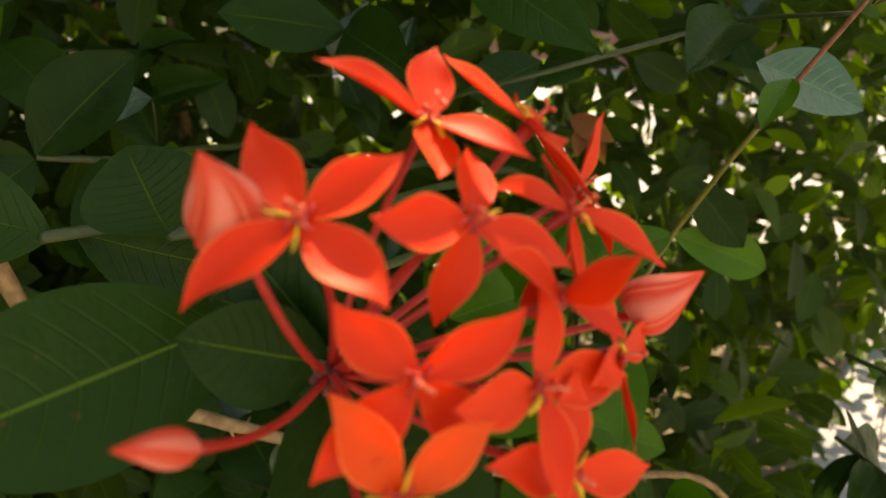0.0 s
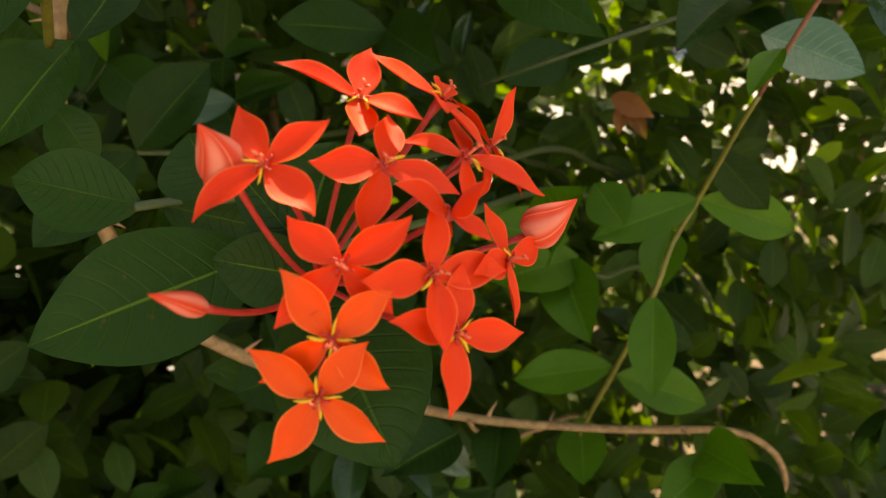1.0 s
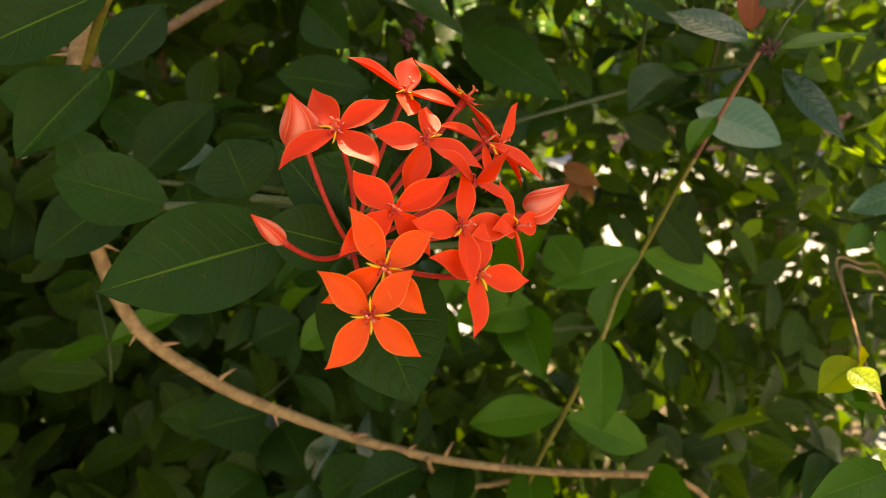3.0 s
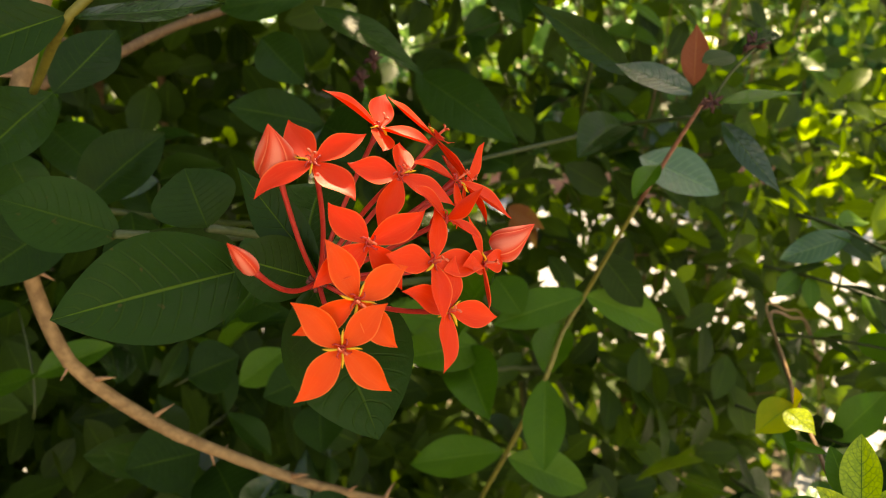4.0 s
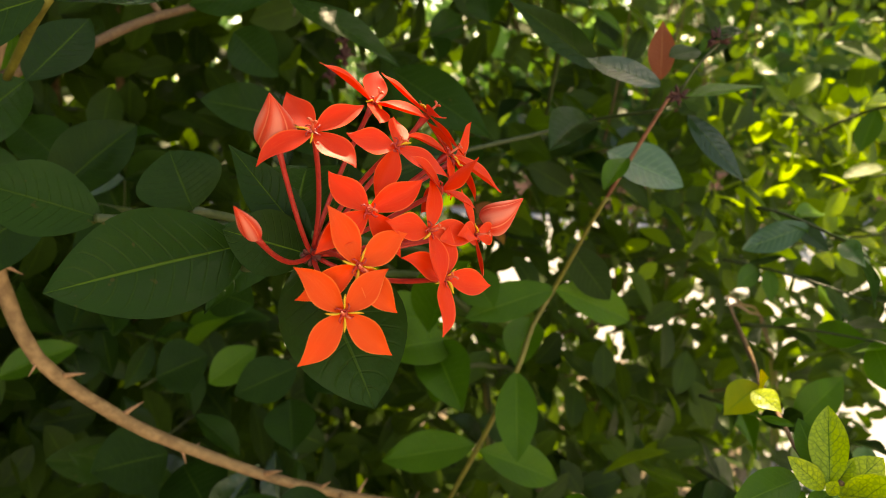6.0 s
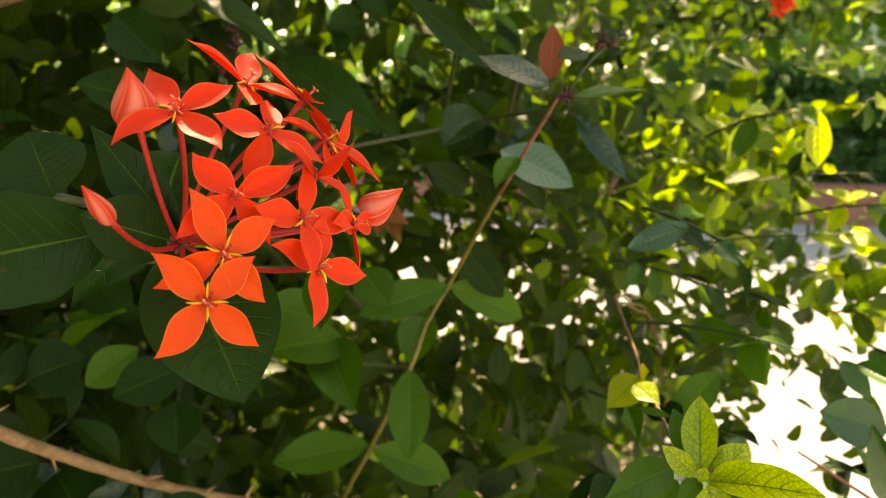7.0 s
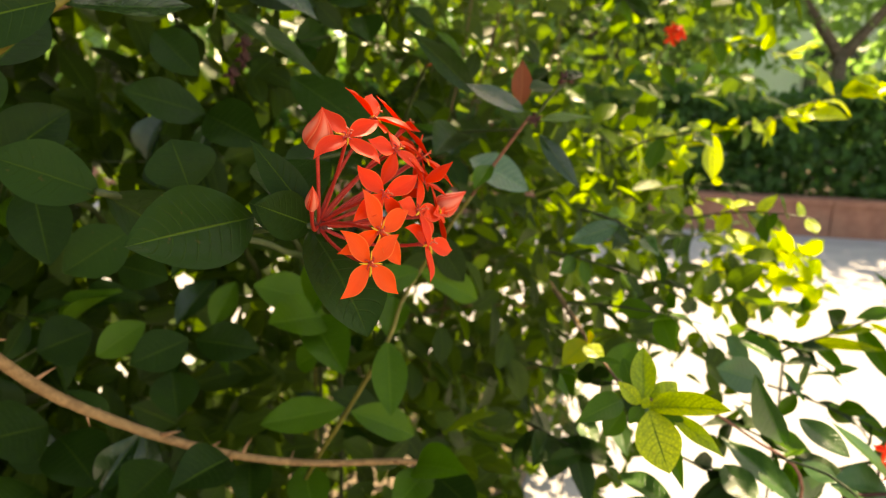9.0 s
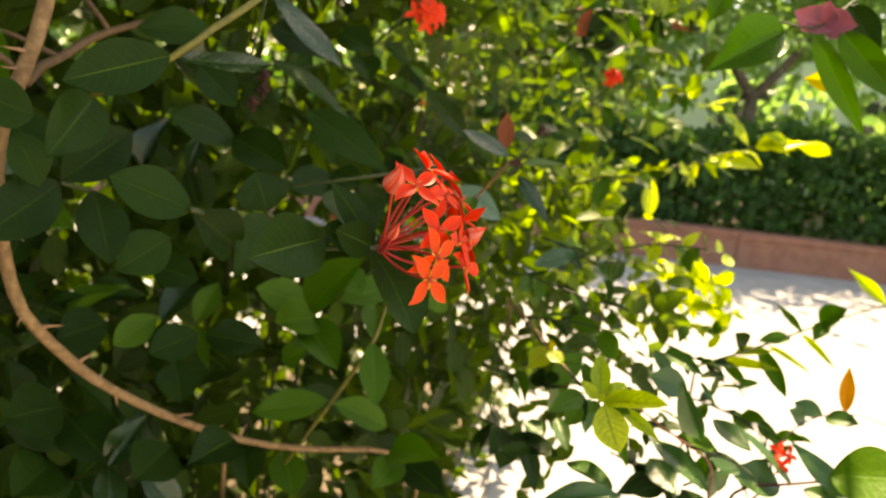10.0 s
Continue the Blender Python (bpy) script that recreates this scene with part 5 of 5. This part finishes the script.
leaf(arching, (0.779, 0.564, 0.959), (0.817, 0.474, 0.975), 0.02, (-0.63, -0.51, 0.58), LEAF_LIME, 'lance', 1)
leaf(arching, (0.936, 0.405, 1.100), (0.883, 0.444, 1.149), 0.02, (-0.74, -0.46, 0.49), LEAF_LIME, 'lance', 1)
leaf(arching, (0.767, 0.576, 0.955), (0.762, 0.524, 0.935), 0.02, (-0.60, -0.53, 0.60), LEAF, 'lance', 1)
leaf(arching, (0.753, 0.585, 0.942), (0.708, 0.597, 0.965), 0.025, (-0.58, -0.56, 0.59), LEAF_LIME, 'oval', 1)

bracts = thing('bougainvillea_shoot', (0.273, 0.118, 1.413), 'hanging shoot with long pointed leaves and dusky pink bracts', 'shoot')
stem(bracts, ((0.343, 0.217, 1.433), (0.355, 0.189, 1.428), (0.370, 0.172, 1.425), (0.421, 0.183, 1.452), (0.523, 0.233, 1.509), (0.715, 0.417, 1.686), (0.890, 1.568, 2.150), (0.756, 1.802, 1.200)), 0.0008, 0.004, TWIG_GREEN)
leaf(bracts, (0.340, 0.176, 1.419), (0.276, 0.198, 1.374), 0.043, (-0.25, -0.86, 0.45), LEAF_MID, 'drip', 4)
leaf(bracts, (0.372, 0.173, 1.422), (0.391, 0.119, 1.338), 0.021, (-0.80, -0.58, -0.15), LEAF_MID, 'lance', 0)
leaf(bracts, (0.385, 0.157, 1.424), (0.402, 0.100, 1.366), 0.027, (-0.83, -0.55, -0.07), LEAF_MID, 'ovate', 0)
leaf(bracts, (0.401, 0.168, 1.448), (0.406, 0.131, 1.406), 0.0263, (-0.82, -0.57, 0.08), LEAF, 'lance', 1)
leaf(bracts, (0.384, 0.290, 1.475), (0.379, 0.303, 1.437), 0.0241, (-0.69, -0.72, 0.07), LEAF_MID, 'lance', 1)
leaf(bracts, (0.452, 0.191, 1.387), (0.429, 0.221, 1.389), 0.0219, (-0.79, -0.59, 0.16), LEAF_YELLOW, 'ovate', 1, 'yellow withering leaf')
leaf(bracts, (0.380, 0.175, 1.431), (0.357, 0.185, 1.438), 0.0230, (-0.77, -0.63, -0.14), PINK, 'ovate', 1, 'dusky pink bract')
leaf(bracts, (0.381, 0.174, 1.431), (0.373, 0.164, 1.448), 0.0240, (-0.78, -0.61, -0.15), PINK, 'ovate', 1, 'dusky pink bract')
leaf(bracts, (0.382, 0.172, 1.431), (0.390, 0.146, 1.429), 0.0255, (-0.80, -0.59, -0.13), PINK, 'ovate', 1, 'dusky pink bract')
leaf(bracts, (0.380, 0.175, 1.430), (0.371, 0.172, 1.420), 0.0215, (-0.78, -0.61, -0.12), PINK, 'ovate', 1, 'dusky pink bract')

deadleaf = thing('dead_leaf', (0.116, 0.600, 1.165), 'curled orange-brown dead leaf caught in the hedge', 'leaf')
leaf(deadleaf, (0.098, 0.600, 1.178), (0.132, 0.590, 1.156), 0.02, (-0.21, -0.91, 0.35), LEAF_DEAD, 'ovate', 3)
leaf(deadleaf, (0.112, 0.600, 1.172), (0.124, 0.592, 1.137), 0.016, (-0.21, -0.91, 0.36), LEAF_DEAD, 'ovate', 3)
leaf(deadleaf, (0.108, 0.598, 1.170), (0.100, 0.590, 1.145), 0.014, (-0.20, -0.91, 0.36), LEAF_DEAD, 'ovate', 3)


# ---- sunlit twigs at the hedge's far end, above the road ----
def leafy_twig(start, end, count, size, materials, sag, seed, label, thick=0.0014, droop=0.35, group="sunlit twigs", kinds=("oval", "ovate")):
    """A bent twig with leaves in loose pairs, turned this way and that."""
    r = np.random.default_rng(seed)
    a, b = Vector(start), Vector(end)
    tw = thing("leafy_twig", a, label, "twig", group)
    line = bez(a, (a + b) / 2 + Vector((0, 0, sag)), b, 14)
    v, f = tube([q - a for q in line], lambda t: thick * (1.3 - 0.9 * t), 6, 0.1, seed)
    part("stem", mesh_of("stem", v, f, TWIG_GREEN), tw)
    for k in range(count):
        t = 0.12 + 0.88 * (k + r.uniform(0, 0.6)) / count
        q = line[min(14, int(t * 14))]
        d = (b - a).normalized() * r.uniform(0.1, 0.8) + Vector(r.normal(size=3)) * 0.6 + Vector((0, 0, -droop))
        n = Vector((r.normal() * 0.5, -0.6 + r.normal() * 0.4, 0.7 + r.normal() * 0.3))
        s = size * r.uniform(0.65, 1.2)
        leaf(tw, q, q + d.normalized() * s, s * r.uniform(0.42, 0.55), n, materials[int(r.integers(len(materials)))], kinds[int(r.integers(len(kinds)))], int(r.integers(4)))
    return tw


# on these twigs the lemon leaves carry painted-in sunlight
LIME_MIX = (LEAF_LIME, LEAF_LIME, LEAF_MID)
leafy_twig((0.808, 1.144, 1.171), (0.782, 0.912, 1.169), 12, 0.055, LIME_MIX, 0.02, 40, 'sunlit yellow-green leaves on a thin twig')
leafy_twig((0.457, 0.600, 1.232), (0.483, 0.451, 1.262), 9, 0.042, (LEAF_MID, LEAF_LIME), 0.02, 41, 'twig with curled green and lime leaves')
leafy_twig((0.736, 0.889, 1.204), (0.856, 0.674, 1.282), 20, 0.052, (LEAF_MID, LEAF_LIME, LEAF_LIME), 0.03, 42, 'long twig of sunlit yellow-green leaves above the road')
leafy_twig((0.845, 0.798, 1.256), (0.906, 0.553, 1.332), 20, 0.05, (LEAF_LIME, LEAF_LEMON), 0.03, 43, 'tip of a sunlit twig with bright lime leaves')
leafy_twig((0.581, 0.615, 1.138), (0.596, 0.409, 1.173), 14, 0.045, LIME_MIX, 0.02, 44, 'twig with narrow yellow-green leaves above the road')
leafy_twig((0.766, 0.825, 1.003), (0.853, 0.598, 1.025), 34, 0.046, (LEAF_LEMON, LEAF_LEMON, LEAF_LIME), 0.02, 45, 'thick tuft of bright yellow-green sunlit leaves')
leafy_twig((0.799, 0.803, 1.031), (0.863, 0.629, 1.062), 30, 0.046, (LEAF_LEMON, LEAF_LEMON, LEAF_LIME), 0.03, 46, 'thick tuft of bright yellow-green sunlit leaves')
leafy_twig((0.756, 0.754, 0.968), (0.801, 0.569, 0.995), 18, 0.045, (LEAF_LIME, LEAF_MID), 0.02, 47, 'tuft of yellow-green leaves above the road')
leafy_twig((0.570, 0.754, 1.147), (0.678, 0.603, 1.184), 8, 0.045, (LEAF_MID, LEAF_LIME, LEAF), 0.02, 48, 'twig with green and lime leaves above the road')
leafy_twig((0.286, 0.406, 1.193), (0.315, 0.315, 1.171), 7, 0.04, (LEAF_MID, LEAF, LEAF_PALE), 0.01, 49, 'twig with dark and fresh green leaves')
leafy_twig((0.307, 0.500, 1.130), (0.387, 0.370, 1.109), 8, 0.045, (LEAF_MID, LEAF), 0.01, 50, 'twig with fresh green leaves')
leafy_twig((0.291, 0.438, 1.090), (0.367, 0.315, 1.100), 8, 0.042, (LEAF, LEAF_MID), 0.01, 51, 'twig with dark green leaves')
leafy_twig((0.468, 0.690, 1.092), (0.563, 0.494, 1.140), 10, 0.045, (LEAF_MID, LEAF_LIME, LEAF), 0.01, 52, 'twig with mixed green leaves')
leafy_twig((0.278, 0.479, 1.011), (0.325, 0.324, 1.034), 12, 0.045, (LEAF, LEAF_MID), 0, 53, 'twig with dark green leaves')
leafy_twig((0.267, 0.459, 0.953), (0.300, 0.368, 0.948), 10, 0.055, (LEAF,), 0, 54, 'twig with dark green leaves')
leafy_twig((0.489, 0.421, 0.949), (0.523, 0.259, 0.933), 13, 0.05, (LEAF, LEAF, LEAF_MID), 0.01, 55, 'low twig with dark lance-shaped leaves over the road edge')
leafy_twig((0.604, 0.459, 0.956), (0.658, 0.298, 0.940), 12, 0.045, (LEAF, LEAF_MID), 0.01, 56, 'low twig with dark lance-shaped leaves over the road edge')
leafy_twig((0.424, 0.392, 0.921), (0.456, 0.278, 0.918), 10, 0.055, (LEAF,), 0, 57, 'low twig with dark leaves over the road edge')
leafy_twig((0.628, 0.532, 1.006), (0.629, 0.367, 0.992), 12, 0.04, (LEAF, LEAF_MID), 0.01, 58, 'low twig with small dark leaves')
leafy_twig((0.725, 1.027, 1.361), (0.838, 0.807, 1.330), 14, 0.055, (LEAF_MID, LEAF_MID, LEAF_LIME), 0.02, 59, 'high twig with sunlit leaves')
leafy_twig((0.593, 0.990, 1.436), (0.735, 0.757, 1.462), 18, 0.055, (LEAF_MID, LEAF), 0.03, 60, 'high twig with sunlit leaves')
leafy_twig((0.586, 0.866, 1.512), (0.701, 0.648, 1.482), 18, 0.055, (LEAF_MID, LEAF, LEAF_MID, LEAF_RUST), 0.03, 61, 'high twig with sunlit leaves')
leafy_twig((1.030, 1.168, 1.426), (1.076, 0.849, 1.346), 20, 0.06, (LEAF_MID, LEAF_LIME), 0.03, 62, 'high twig with sunlit leaves')
leafy_twig((0.439, 0.853, 1.359), (0.502, 0.756, 1.287), 10, 0.05, (LEAF_MID, LEAF), 0, 63, 'twig with green leaves')


# ---- further red flower heads, small in the distance ----
def small_head(at, facing, radius, count, seed, label, size=0.018):
    """A smaller flower head seen from afar: short stalks with four-petalled florets."""
    r = np.random.default_rng(seed)
    at, facing = Vector(at), Vector(facing).normalized()
    fh = thing("flower_head", at - facing * radius, label, "flower", "distant flower heads")
    base = Vector((0, 0, 0))
    for k in range(count):
        d = (facing + Vector(r.normal(size=3)) * 0.55).normalized()
        c = base + d * radius * r.uniform(0.85, 1.1)
        v, f = tube(bez(base, base + facing * radius * 0.5, c, 6), 0.0009, 6)
        fl = part("floret", mesh_of("floret", v, f, STALK), fh)
        side = d.orthogonal().normalized()
        turn = r.uniform(0, 1.5)
        for j in range(4):
            a = turn + j * math.pi / 2
            e = (side * math.cos(a) + d.cross(side) * math.sin(a) + d * r.uniform(-0.2, 0.25)).normalized()
            part("petal", petal_mesh(PETAL, int(r.integers(4))), fl, m=frame_matrix(c, e, d, size, size, size))
    v, f = tube(bez(base, -facing * 0.06, -facing * 0.10 + Vector((0, 0.06, -0.06)), 6), 0.002, 6)
    part("stem", mesh_of("stem", v, f, TWIG_GREEN), fh)
    return fh


small_head((0.191, 0.557, 1.432), (0.2, -0.9, 0.1), 0.036, 8, 3, 'red ixora flower head high in the hedge', 0.0165)
small_head(RED_AT, (-0.5, -0.8, 0.1), 0.024, 7, 4, 'small red flower head among sunlit leaves', 0.019)
small_head((0.531, 0.229, 0.984), (-0.2, -0.6, 0.4), 0.034, 3, 5, 'sparse red flower head near the road edge', 0.013)
small_head((0.162, 0.497, 1.332), (-0.2, -0.9, 0.1), 0.006, 1, 6, 'tiny red flower deep in the hedge', 0.007)


# ---- the thorny brown branch ----
branch = thing("thorny_branch", (-0.229, 0.351, 1.150), "arching brown branch with sharp thorns in front of the hedge", "branch")
BRANCH = [(-0.19, 0.62, 1.66), (-0.200, 0.43, 1.47), (-0.212, 0.37, 1.36), (-0.238, 0.35, 1.27), (-0.238, 0.352, 1.20), (-0.229, 0.353, 1.150), (-0.215, 0.358, 1.120), (-0.179, 0.380, 1.072),
          (-0.145, 0.400, 1.039), (-0.102, 0.416, 1.007), (-0.062, 0.430, 0.982), (-0.022, 0.445, 0.960), (0.028, 0.462, 0.939), (0.073, 0.465, 0.930), (0.120, 0.470, 0.922), (0.152, 0.485, 0.908), (0.182, 0.495, 0.892), (0.204, 0.498, 0.868), (0.216, 0.51, 0.83), (0.22, 0.54, 0.78)]
line = smooth_line(BRANCH, 0.012)
v, f = tube([q - branch.location for q in line], lambda t: 0.0078 - 0.0054 * t ** 0.9, 10, 0.07, 5)
part("stem", mesh_of("stem", v, f, BARK), branch)


def thorn(at, ahead, size):
    ahead = Vector(ahead).normalized()
    a = Vector(at) - branch.location
    bow = Vector((0, 0, 1)).cross(ahead) * 0.15
    v, f = tube([a, a + (ahead + bow) * size * 0.5, a + ahead * size], lambda t: size * 0.12 * (1 - t) + 0.0001, 7)
    return part("thorn", mesh_of("thorn", v, f, THORN), branch)


tr = np.random.default_rng(11)
for k in (3, 8, 12, 15, 20, 24, 28, 29, 33, 34, 38, 43, 44, 48, 52, 53, 57, 61, 64, 68, 72, 75):
    q = line[min(k + 6, len(line) - 2)]
    along = (line[min(k + 7, len(line) - 1)] - q).normalized()
    side = (Vector(tr.normal(size=3)) + Vector((0.2, -0.3, 0.5))).normalized()
    thorn(q, side - along * side.dot(along) + along * 0.3, tr.uniform(0.013, 0.024))
for pts, r0, r1 in ((((-0.222, 0.36, 1.31), (-0.214, 0.40, 1.322), (-0.201, 0.439, 1.331), (-0.175, 0.49, 1.352), (-0.145, 0.54, 1.368), (-0.07, 0.64, 1.40)), 0.0042, 0.0028),
                    (((-0.201, 0.439, 1.331), (-0.235, 0.455, 1.345), (-0.275, 0.47, 1.352)), 0.0024, 0.0016),
                    (((-0.160, 0.515, 1.360), (-0.178, 0.53, 1.385), (-0.205, 0.56, 1.415)), 0.0026, 0.0018),
                    (((-0.222, 0.36, 1.315), (-0.26, 0.36, 1.34), (-0.33, 0.38, 1.36)), 0.0026, 0.0016)):
    v, f = tube([q - branch.location for q in smooth_line(pts, 0.012)], lambda t: r0 + (r1 - r0) * t, 8, 0.1, len(pts))
    part("side_branch", mesh_of("side_branch", v, f, TWIG_BROWN), branch)
